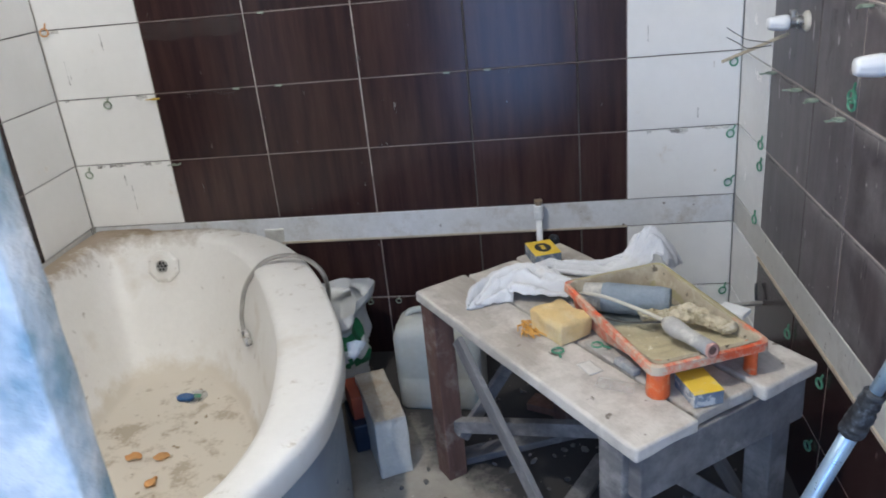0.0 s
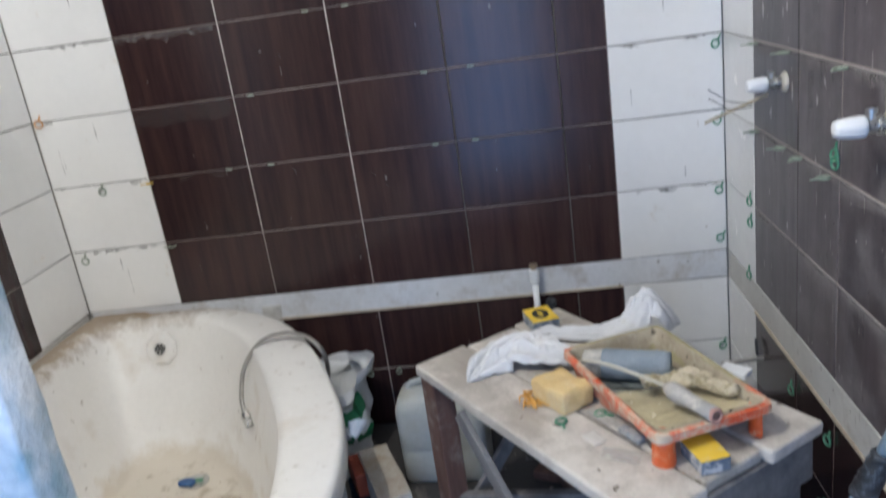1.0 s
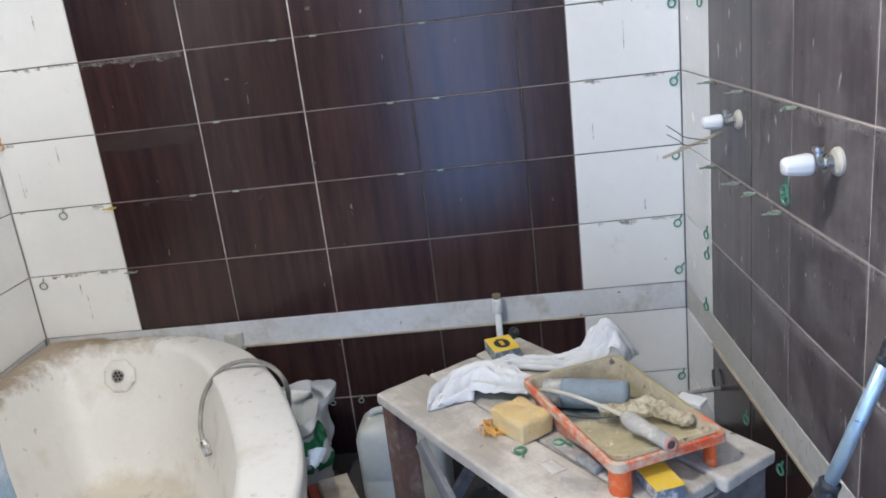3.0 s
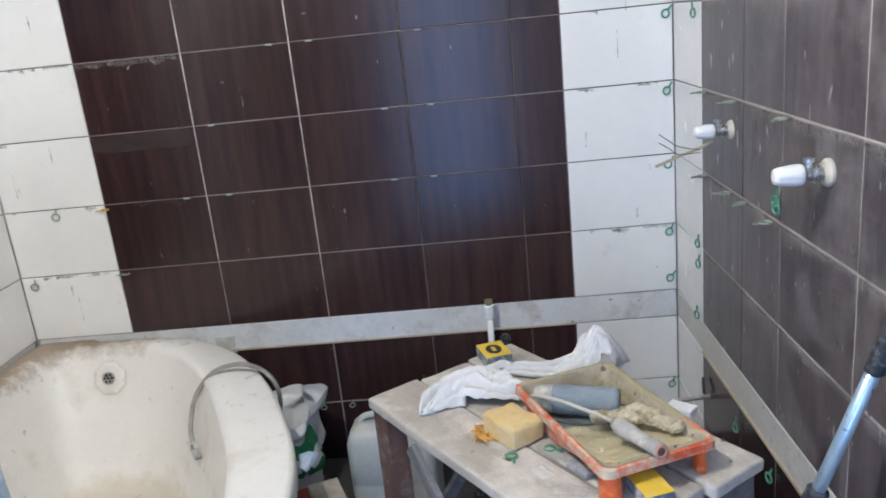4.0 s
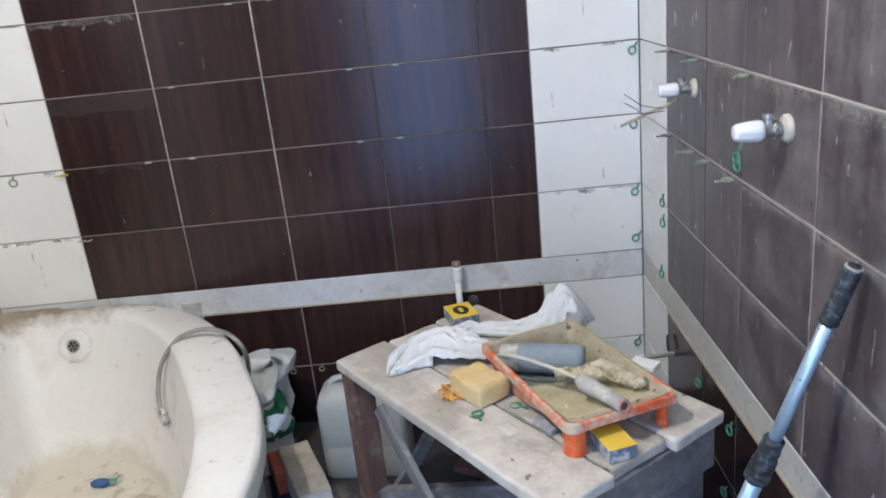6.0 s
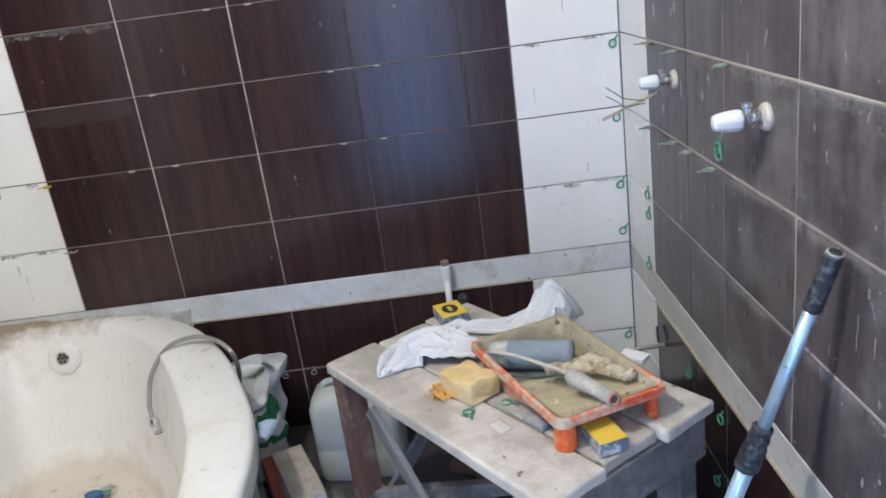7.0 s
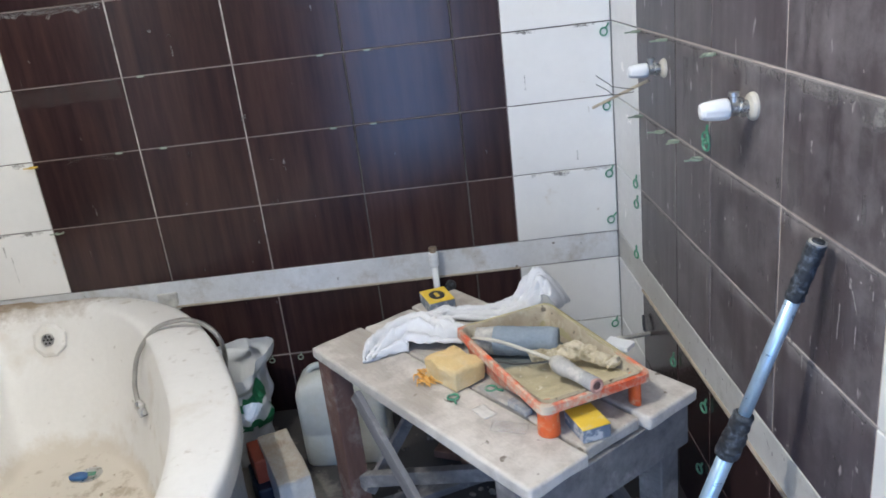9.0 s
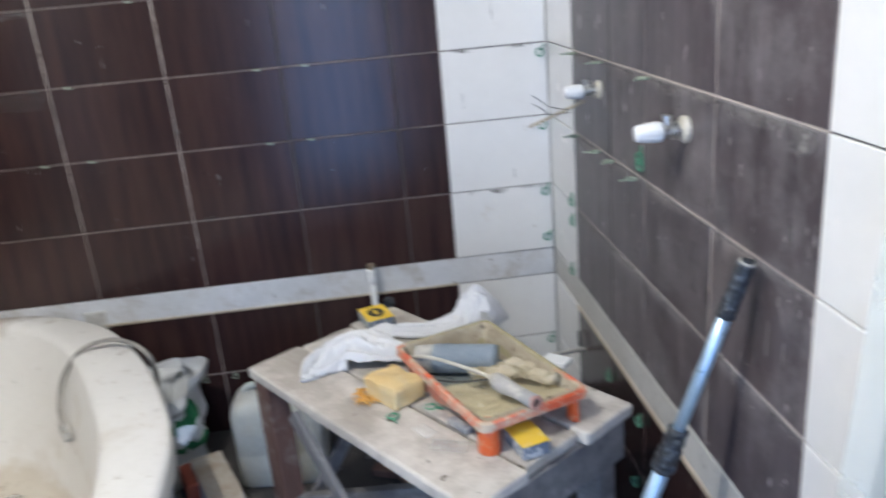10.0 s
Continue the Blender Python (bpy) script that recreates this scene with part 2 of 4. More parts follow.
M_NAVY = surface("dark_blue_plastic", (0.012, 0.02, 0.045), (0.03, 0.045, 0.085), 9, 60, (0.35, 0.55), 0.1, dirt=(0.14, 0.14, 0.15), dirt_at=(0.6, 0.8))
M_FIBRE = surface("orange_foam_fibre", (0.66, 0.30, 0.05), (0.78, 0.44, 0.12), 20, 80, (0.8, 0.95), 0.2)
M_FELT = surface("blue_grey_roller_sleeve", (0.20, 0.245, 0.29), (0.31, 0.36, 0.41), 10, 160, (0.9, 1.0), 0.6, dirt=(0.36, 0.42, 0.46), dirt_at=(0.55, 0.8), dirt_scale=24, space="Object")
M_HANDLE = surface("caked_grey_plastic", (0.32, 0.31, 0.29), (0.5, 0.48, 0.45), 14, 80, (0.7, 0.9), 0.5, dirt=(0.62, 0.59, 0.53), dirt_at=(0.5, 0.7), dirt_scale=30)
M_SPONGE = surface("yellow_foam", (0.72, 0.5, 0.22), (0.8, 0.62, 0.33), 12, 130, (0.9, 1.0), 0.9, dirt=(0.7, 0.6, 0.42), dirt_at=(0.5, 0.8), dirt_scale=14, sub=0.1)
M_CLOTH = surface("white_cotton", (0.6, 0.61, 0.63), (0.72, 0.72, 0.73), 8, 180, (0.9, 1.0), 0.25, dirt=(0.6, 0.57, 0.52), dirt_at=(0.58, 0.8), dirt_scale=12, fine_mix=0.08)
M_BOXY = surface("yellow_card", (0.74, 0.49, 0.04), (0.82, 0.58, 0.09), 12, 60, (0.5, 0.7), 0.05, dirt=(0.62, 0.54, 0.36), dirt_at=(0.52, 0.72), dirt_scale=30, fine_mix=0.1)
M_BOXB = surface("dusty_blue_card", (0.11, 0.145, 0.2), (0.23, 0.27, 0.32), 16, 60, (0.6, 0.8), 0.1, dirt=(0.5, 0.5, 0.5), dirt_at=(0.52, 0.6), dirt_scale=45)
M_INK = surface("black_ink_and_hole_shade", (0.02, 0.02, 0.02), (0.04, 0.04, 0.04), 20, 60, (0.6, 0.8), 0.0)
M_PAPER = surface("white_paper", (0.55, 0.53, 0.49), (0.68, 0.66, 0.62), 14, 90, (0.8, 0.95), 0.1)
M_JUG = surface("milky_plastic", (0.46, 0.475, 0.445), (0.56, 0.57, 0.53), 5, 60, (0.35, 0.55), 0.05, dirt=(0.42, 0.4, 0.34), dirt_at=(0.5, 0.75), dirt_scale=10, sub=0.2)
M_BLOCK = surface("aerated_block", (0.56, 0.54, 0.5), (0.68, 0.66, 0.62), 8, 90, (0.85, 1.0), 0.8, dirt=(0.42, 0.34, 0.25), dirt_at=(0.58, 0.75), dirt_scale=8,
                  stains_and_shade=(((0.34, 0.27, 0.19), (0, 0, 1), 0.15, 0.175, 12, 0.06),))
M_BAG = surface("white_woven_bag", (0.68, 0.69, 0.69), (0.78, 0.79, 0.8), 7, 120, (0.4, 0.6), 0.2, dirt=(0.5, 0.47, 0.42), dirt_at=(0.6, 0.8), dirt_scale=12, fine_mix=0.1)
M_PRINT = surface("green_print", (0.01, 0.16, 0.06), (0.03, 0.24, 0.1), 9, 100, (0.4, 0.6), 0.1)
M_RED = surface("rusty_red_paint", (0.3, 0.055, 0.03), (0.42, 0.1, 0.05), 9, 60, (0.5, 0.7), 0.15, dirt=(0.36, 0.3, 0.25), dirt_at=(0.58, 0.78))
M_STEEL = surface("braided_steel_hose", (0.3, 0.285, 0.26), (0.45, 0.43, 0.4), 40, 260, (0.35, 0.55), 0.6, metal=0.6)
M_WIRE = surface("dark_wire", (0.03, 0.03, 0.03), (0.07, 0.065, 0.06), 30, 80, (0.5, 0.7), 0.0)
M_STICK = surface("bare_wood_stick", (0.42, 0.36, 0.26), (0.55, 0.48, 0.37), 20, 80, (0.7, 0.9), 0.2)
M_FILM = surface("pale_blue_film", (0.36, 0.50, 0.57), (0.95, 0.96, 0.95), 6.5, 8, (0.12, 0.3), 0.45, dist=0.03, fine_mix=0.25, at=(0.42, 0.57))
M_DOOR = surface("white_door_face", (0.7, 0.72, 0.74), (0.78, 0.8, 0.82), 3, 30, (0.3, 0.5), 0.05)
M_LEAF = surface("orange_scrap", (0.55, 0.25, 0.08), (0.68, 0.38, 0.16), 20, 80, (0.6, 0.8), 0.2)
M_BLUECAP = surface("blue_plastic_cap", (0.02, 0.08, 0.24), (0.04, 0.14, 0.34), 20, 80, (0.35, 0.5), 0.0)
M_RUBBLE = surface("dark_dusty_rubble", (0.09, 0.085, 0.08), (0.24, 0.22, 0.2), 12, 60, (0.85, 1.0), 0.5)


def glass_sheet(name, tint):
    m, nt, b = nodes_of(name)
    b.inputs["Base Color"].default_value = (*tint, 1)
    b.inputs["Transmission Weight"].default_value = 0.85
    b.inputs["IOR"].default_value = 1.15
    nt.links.new(ramp(nt, grain(nt, 6, 5), 0.3, 0.7, (0.15,) * 3, (0.45,) * 3), b.inputs["Roughness"])
    return m


M_CLEAR = glass_sheet("clear_polythene", (0.86, 0.93, 0.92))


def lamp_glow():
    m, nt, b = nodes_of("glowing_bulb_glass")
    b.inputs["Base Color"].default_value = (0.9, 0.88, 0.84, 1)
    b.inputs["Emission Color"].default_value = (1.0, 0.93, 0.84, 1)
    b.inputs["Emission Strength"].default_value = 3.0
    return m


M_GLOW = lamp_glow()

# ---- mesh helpers ----


def mesh_of(name, bm, material, smooth=False):
    me = bpy.data.meshes.new(name)
    bm.normal_update()
    bm.to_mesh(me)
    bm.free()
    if material:
        me.materials.append(material)
    if smooth:
        for p in me.polygons:
            p.use_smooth = True
    return me


def part(name, bm, material, parent=None, label="", smooth=False, m=None):
    ob = new(name, mesh_of(name, bm, material, smooth))
    if parent:
        ob.parent = parent
    if m is not None:
        ob.matrix_basis = m
    if label:
        tagged(ob, label)
    return ob


def thing(name, label, category, m=None, group="", kind=""):
    ob = new(name)
    ob.empty_display_size = 0.05
    if m is not None:
        ob.matrix_basis = m
    return tagged(ob, label, category, group, kind)


def box(x0, x1, y0, y1, z0, z1, bevel=0.0, seg=2, bm=None):
    bm = bm or bmesh.new()
    c = Matrix.Translation(((x0 + x1) / 2, (y0 + y1) / 2, (z0 + z1) / 2)) @ Matrix.Diagonal((x1 - x0, y1 - y0, z1 - z0, 1))
    got = bmesh.ops.create_cube(bm, size=1, matrix=c)
    if bevel:
        edges = list({e for v in got["verts"] for e in v.link_edges})
        bmesh.ops.bevel(bm, geom=edges, offset=bevel, segments=seg, affect="EDGES", profile=0.5)
    return bm


def roughen(bm, amount, scale, cuts=0):
    if cuts:
        bmesh.ops.subdivide_edges(bm, edges=bm.edges[:], cuts=cuts, use_grid_fill=True)
    bm.normal_update()
    for v in bm.verts:
        v.co += v.normal * amount * noise.noise(v.co * scale)
    return bm


def tube(points, radii, n=12, bm=None, cap=True):
    """A round bar along points, with a radius for each."""
    bm = bm or bmesh.new()
    pts = [Vector(p) for p in points]
    if isinstance(radii, (int, float)):
        radii = [radii] * len(pts)
    up, rings = None, []
    for i, p in enumerate(pts):
        t = (pts[min(i + 1, len(pts) - 1)] - pts[max(i - 1, 0)]).normalized()
        if up is None:
            up = Vector((0, 0, 1)) if abs(t.z) < 0.9 else Vector((1, 0, 0))
        side = t.cross(up).normalized()
        up = side.cross(t).normalized()
        rings.append([bm.verts.new(p + radii[i] * (math.cos(a) * side + math.sin(a) * up)) for a in (2 * math.pi * k / n for k in range(n))])
    for a, b in zip(rings, rings[1:]):
        for k in range(n):
            bm.faces.new((a[k], a[(k + 1) % n], b[(k + 1) % n], b[k]))
    if cap:
        bm.faces.new(rings[0][::-1])
        bm.faces.new(rings[-1])
    bmesh.ops.recalc_face_normals(bm, faces=bm.faces[:])
    return bm


def lathe(profile, n=24, m=None, bm=None):
    """Turns (radius, height) pairs about z."""
    bm = bm or bmesh.new()
    rings = [[bm.verts.new((r * math.cos(2 * math.pi * k / n), r * math.sin(2 * math.pi * k / n), z)) for k in range(n)] for r, z in profile]
    for a, b in zip(rings, rings[1:]):
        for k in range(n):
            bm.faces.new((a[k], a[(k + 1) % n], b[(k + 1) % n], b[k]))
    bm.faces.new(rings[0][::-1])
    bm.faces.new(rings[-1])
    if m is not None:
        bmesh.ops.transform(bm, matrix=m, verts=bm.verts[:])
    bmesh.ops.recalc_face_normals(bm, faces=bm.faces[:])
    return bm


def smooth_line(ctrl, steps=8, closed=False):
    c, out = [Vector(p) for p in ctrl], []
    n = len(c)
    for i in range(n if closed else n - 1):
        p = [c[(i + k) % n] if closed else c[min(max(i + k, 0), n - 1)] for k in (-1, 0, 1, 2)]
        for s in range(steps):
            t = s / steps
            out.append(0.5 * (2 * p[1] + (p[2] - p[0]) * t + (2 * p[0] - 5 * p[1] + 4 * p[2] - p[3]) * t * t + (3 * p[1] - p[0] - 3 * p[2] + p[3]) * t ** 3))
    if not closed:
        out.append(c[-1])
    return out

# ---- the room ----
ROOM_W, ROOM_D, ROOM_H = 1.956, 3.0, 2.5
wall_back = tagged(part("wall_back", box(-ROOM_W - 0.2, 0.2, 0.0105, 0.16, -0.1, ROOM_H), M_PLASTER), "bathroom wall under tiling, brown and white tiles", "wall", kind="structure")
wall_right = tagged(part("wall_right", box(0.0105, 0.16, -ROOM_D - 0.15, 0.0105, -0.1, ROOM_H), M_PLASTER), "side wall with dark brown and white tiles", "wall", kind="structure")
wall_left = tagged(part("wall_left", box(-ROOM_W - 0.16, -ROOM_W - 0.0105, -ROOM_D - 0.15, 0.0105, -0.1, ROOM_H), M_PLASTER), "side wall beside the bath, white and brown tiles", "wall", kind="structure")
WX0, WX1, WZ1 = -1.04, -0.36, 2.05
bm = box(-ROOM_W - 0.0105, WX0, -ROOM_D - 0.15, -ROOM_D, 0, ROOM_H)
box(WX1, 0.0105, -ROOM_D - 0.15, -ROOM_D, 0, ROOM_H, bm=bm)
box(WX0, WX1, -ROOM_D - 0.15, -ROOM_D, WZ1, ROOM_H, bm=bm)
wall_front = tagged(part("wall_front", bm, M_PLASTER), "plain plastered wall with a doorway", "wall", kind="structure")
floor = tagged(part("floor", box(-ROOM_W - 0.01, 0.01, -ROOM_D - 0.15, 0.0105, -0.1, 0.0), M_FLOOR), "dusty bare screed floor with dirt, table shade painted in", "floor", kind="structure")
ceiling = tagged(part("ceiling", box(-ROOM_W - 0.16, 0.16, -ROOM_D - 0.15, 0.16, ROOM_H, ROOM_H + 0.12), M_CEIL), "plain white ceiling", "ceiling", kind="structure")
door_1 = thing("door_1", "open white-framed doorway letting in daylight", "doorway", pose(0, 0, 0), kind="structure")
for x0, x1, z0, z1 in ((WX0, WX0 + 0.03, 0.001, WZ1), (WX1 - 0.03, WX1, 0.001, WZ1), (WX0 + 0.03, WX1 - 0.03, WZ1 - 0.03, WZ1)):
    part("door_frame", box(x0, x1, -ROOM_D - 0.14, -ROOM_D - 0.04, z0, z1, 0.004), M_KNOB, door_1)
ceiling_light = thing("ceiling_light", "bare glowing bulb in a white ceiling holder", "lamp", pose(LAMP_X, LAMP_Y, ROOM_H))
part("base", lathe([(0.07, 0.0), (0.07, -0.02), (0.02, -0.025), (0.02, -0.09)]), M_KNOB, ceiling_light)
part("bulb", lathe([(0.013, -0.085), (0.016, -0.10), (0.028, -0.118), (0.031, -0.134), (0.024, -0.152), (0.008, -0.160)], 20), M_GLOW, ceiling_light, "glowing glass bulb", smooth=True)

# ---- the bath ----
BX, BY, RIM = -1.47, -0.80, 0.47
OUTER = [(-1.952, -0.008), (-1.75, -0.008), (-1.56, -0.012), (-1.42, -0.065), (-1.269, -0.185), (-1.133, -0.385), (-1.03, -0.61), (-0.984, -0.744), (-0.960, -0.881), (-0.957, -1.02),
         (-0.985, -1.135), (-1.04, -1.26), (-1.13, -1.39), (-1.30, -1.51), (-1.55, -1.57), (-1.75, -1.58), (-1.952, -1.58)]
INNER = [(-1.885, -0.16), (-1.83, -0.095), (-1.75, -0.072), (-1.60, -0.072), (-1.466, -0.15), (-1.316, -0.341), (-1.186, -0.607), (-1.124, -0.766), (-1.083, -0.94), (-1.072, -1.08),
         (-1.10, -1.22), (-1.19, -1.34), (-1.34, -1.43), (-1.55, -1.48), (-1.75, -1.49), (-1.85, -1.45), (-1.885, -1.35), (-1.885, -0.75)]


def polar(ctrl, n):
    pts = smooth_line([(x, y, 0) for x, y in ctrl], 10, True)
    a = np.array([math.atan2(p.y - BY, p.x - BX) for p in pts])
    r = np.array([math.hypot(p.y - BY, p.x - BX) for p in pts])
    o = np.argsort(a)
    want = np.linspace(-math.pi, math.pi, n, endpoint=False)
    return want, np.interp(want, a[o], r[o], period=2 * math.pi)


def loft(loops, bm=None, close=None):
    bm = bm or bmesh.new()
    rings = [[bm.verts.new(p) for p in lp] for lp in loops]
    n = len(rings[0])
    for a, b in zip(rings, rings[1:]):
        for k in range(n):
            bm.faces.new((a[k], a[(k + 1) % n], b[(k + 1) % n], b[k]))
    if close is not None:
        c = bm.verts.new(close)
        for k in range(n):
            bm.faces.new((rings[-1][k], rings[-1][(k + 1) % n], c))
    bmesh.ops.recalc_face_normals(bm, faces=bm.faces[:])
    return bm


NB = 128
ang, r_out = polar(OUTER, NB)
_, r_in = polar(INNER, NB)


def ring_at(r, z, lift=None):
    return [(BX + q * math.cos(a), BY + q * math.sin(a), z) for a, q in zip(ang, r)]


PROFILE = ((0.0, RIM - 0.010), (0.025, RIM - 0.022), (0.08, 0.425), (0.2, 0.375), (0.38, 0.30), (0.55, 0.225), (0.7, 0.165), (0.82, 0.125), (0.92, 0.102), (1.0, 0.092))
FLOOR_R = 0.69
loops = [ring_at(r_out * 0.985 - 0.012, 0.40), ring_at(r_out - 0.010, 0.405), ring_at(r_out - 0.001, 0.412), ring_at(r_out, 0.455), ring_at(r_out - 0.004, 0.465), ring_at(r_out - 0.014, RIM), ring_at(r_in + 0.034, RIM + 0.001), ring_at(r_in + 0.018, RIM - 0.002)]
loops += [ring_at(r_in * (1 - (1 - FLOOR_R) * s), z) for s, z in PROFILE]
loops += [ring_at(r_in * FLOOR_R * f, 0.09) for f in (0.75, 0.5, 0.25)]
bathtub = thing("bathtub", "dirty white acrylic corner bath with muddy bottom", "bathtub")
tub = part("tub", loft(loops, close=(BX, BY, 0.09)), M_TUB, bathtub, smooth=True)
part("side_panel", loft([ring_at(r_out * 0.975 - 0.014, 0.402), ring_at(r_out * 0.975 - 0.014, 0.30), ring_at(r_out * 0.972 - 0.016, 0.12), ring_at(r_out * 0.968 - 0.02, 0.0)]), M_APRON, bathtub, "blue-grey moulded bath panel", smooth=True)
OVERFLOW = pose(-1.693, -0.117, 0.39, 66)
overflow = part("overflow", lathe([(0.053, -0.006), (0.049, -0.001), (0.040, 0.0025), (0.0215, 0.004), (0.0205, 0.002), (0.001, 0.002)], 8, OVERFLOW @ pose(0, 0, 0, 0, 0, 22.5)), M_TUB, bathtub, "white overflow plate", smooth=False)
part("grate", lathe([(0.018, 0.003), (0.018, 0.006), (0.001, 0.0065)], 20, OVERFLOW), M_CHROME, overflow, "dull chrome grate")
# black discs on the grate paint the shade inside its holes
for k in range(7):
    a, q = (k * math.pi / 3, 0.0112) if k < 6 else (0, 0)
    part("hole_shade_disc", lathe([(0.0036, 0.0062), (0.0036, 0.0070), (0.0005, 0.0071)], 10, OVERFLOW @ pose(q * math.cos(a), q * math.sin(a), 0)), M_INK, overflow)
part("drain", lathe([(0.034, 0.0885), (0.034, 0.0935), (0.026, 0.0945), (0.024, 0.0915), (0.001, 0.0915)], 24, Matrix.Translation((-1.55, -0.375, 0))), M_CHROME, bathtub, "dull metal drain ring", smooth=False)
flap = bmesh.new()
bmesh.ops.create_grid(flap, x_segments=8, y_segments=8, size=1)
for v in flap.verts:
    s, q = (v.co.x + 1) / 2, (v.co.y + 1) / 2
    v.co = (-0.972 + 0.028 * s * q - 0.004 * math.sin(q * 6), -0.76 + 0.055 * q * (0.4 + 0.6 * s), 0.435 + 0.03 * s - 0.03 * q * q + 0.004 * noise.noise(Vector((s * 5, q * 5, 0))))
part("film_flap", flap, M_FILM, bathtub, "torn pale blue film on the bath edge", smooth=True)

# ---- the work table ----
TABLE_Z, TL, TW = 0.50, 0.728, 0.42
TABLE = pose(-0.4625, -0.7605, 0, 0, 0, -54.5)   # local x runs to the table's near end, y to its far side from the bath
work_table = thing("work_table", "low home-made work table of dusty boards", "table", TABLE)
for k, (y0, y1, e0, e1) in enumerate(((-0.21, -0.075, 0.0, 0.0), (-0.069, 0.066, 0.006, -0.012), (0.073, 0.21, -0.004, 0.004))):
    bm = box(-TL / 2 + e0, TL / 2 + e1, y0, y1, TABLE_Z - 0.026, TABLE_Z - 0.001 * (k % 2), 0.0055, 3)
    part("board", roughen(bm, 0.0032, 16, 4), M_WOOD, work_table, smooth=False)
part("end_rail", roughen(box(TL / 2 - 0.035, TL / 2 - 0.006, -0.195, 0.195, 0.385, 0.4735, 0.003), 0.0015, 20, 3), M_GREYWOOD, work_table, "splashed grey rail")
part("end_rail", box(-TL / 2 + 0.02, -TL / 2 + 0.045, -0.17, 0.17, 0.40, 0.4735, 0.003), M_LEG, work_table)
for sy in (-1, 1):
    part("side_rail", box(-TL / 2 + 0.09, TL / 2 - 0.09, sy * 0.125 - 0.011, sy * 0.125 + 0.011, 0.435, 0.4735, 0.003), M_LEG, work_table)
    for sx in (-1, 1):
        x = sx * (TL / 2 - (0.040 if sx < 0 else 0.066))
        part("leg", roughen(box(x - 0.029, x + 0.029, sy * 0.180 - 0.026, sy * 0.180 + 0.026, 0.0, 0.4735, 0.004), 0.0015, 20, 2), M_LEG if sx < 0 else M_GREYWOOD, work_table)
    # a diagonal on each long side, another on each end
    part("brace", box(-0.315, 0.315, -0.007, 0.007, -0.018, 0.018, 0.002), M_GREYWOOD, work_table, m=pose(0.06, sy * 0.2135, 0.246, 0, 42.3))
    part("end_brace", box(-0.007, 0.007, -0.235, 0.235, -0.017, 0.017, 0.002), M_GREYWOOD, work_table, m=pose(sy * 0.287, 0, 0.285, -45 * sy))
# a diagonal stretcher ties two opposite legs, sloping up to the near end
part("stretcher", box(-0.012, 0.012, -0.017, 0.017, -0.37, 0.37, 0.003), M_GREYWOOD, work_table, m=look((-0.02, -0.012, 0.232), (0.30, 0.168, 0.325)))


def rounded(lx, ly, r, n=6):
    pts = []
    for cx, cy, a0 in ((lx - r, ly - r, 0), (-lx + r, ly - r, 90), (-lx + r, -ly + r, 180), (lx - r, -ly + r, 270)):
        for k in range(n + 1):
            a = radians(a0 + 90 * k / n)
            pts.append((cx + r * math.cos(a), cy + r * math.sin(a)))
    return pts


# ---- roller tray on the table ----
TRAY = pose(-0.342, -0.841, 0, 0, 0, -69.2)


def tray_floor(u):
    # a level well for the roller, then a ramp that climbs to the raised end
    return 0.5085 + 0.046 * min(1.0, max(0.0, (u + 0.03) / 0.20))


def tray_loop(grow, z=None, drop=0.0):
    pts, out = rounded(0.180 + grow, 0.106 + grow, 0.018), []
    for k, p in enumerate(pts):
        q = pts[(k + 1) % len(pts)]
        n = max(1, int(math.hypot(q[0] - p[0], q[1] - p[1]) / 0.02))
        n = n if n < 4 else (10 if n < 14 else 17)
        out += [(p[0] + (q[0] - p[0]) * i / n, p[1] + (q[1] - p[1]) * i / n) for i in range(n)]
    return [(x, y, tray_floor(x) - drop if z is None else z) for x, y in out]


def fill_ring(bm, verts):
    ring = [bm.edges.get((a, b)) for a, b in zip(verts, verts[1:] + verts[:1])]
    bmesh.ops.triangle_fill(bm, use_beauty=True, edges=[e for e in ring if e])


tray = thing("roller_tray", "orange plastic paint tray caked with dried paste", "paint tray", TRAY)
NT = len(tray_loop(0.0))
bm = loft([tray_loop(-0.010, None, 0.004), tray_loop(-0.003, 0.550), tray_loop(0.0035, 0.549), tray_loop(0.0075, 0.551), tray_loop(0.0065, 0.566), tray_loop(0.001, 0.5675), tray_loop(-0.004, 0.565), tray_loop(-0.012)])
bm.verts.ensure_lookup_table()
rim_verts = bm.verts[:]
fill_ring(bm, rim_verts[:NT])
fill_ring(bm, rim_verts[-NT:])
part("tray_body", bm, M_ORANGE, tray)
bm = loft([tray_loop(-0.0025, 0.5668), tray_loop(-0.0060, 0.562), tray_loop(-0.0100, None, -0.014), tray_loop(-0.0165, None, -0.003)])
for v in bm.verts:
    v.co += 0.0022 * noise.noise_vector(v.co * 60) * (1 if v.co.z < 0.564 else 0.35)
part("wall_residue", bm, M_RESIDUE, tray, "brown-grey residue caked on the tray walls", smooth=True)
bm = bmesh.new()
bmesh.ops.create_grid(bm, x_segments=56, y_segments=34, size=1)
for v in bm.verts:
    x, y = v.co.x * 0.168, v.co.y * 0.094
    v.co = (x, y, tray_floor(x) + 0.0035 + 0.003 * noise.noise(Vector((x * 22, y * 22, 3))) + 0.0022 * noise.noise(Vector((x * 70, y * 70, 1))) + 0.001 * noise.noise(Vector((x * 190, y * 190, 1))))
part("dried_paste", bm, M_PASTE, tray, "olive dried paste on the ramp", smooth=True)
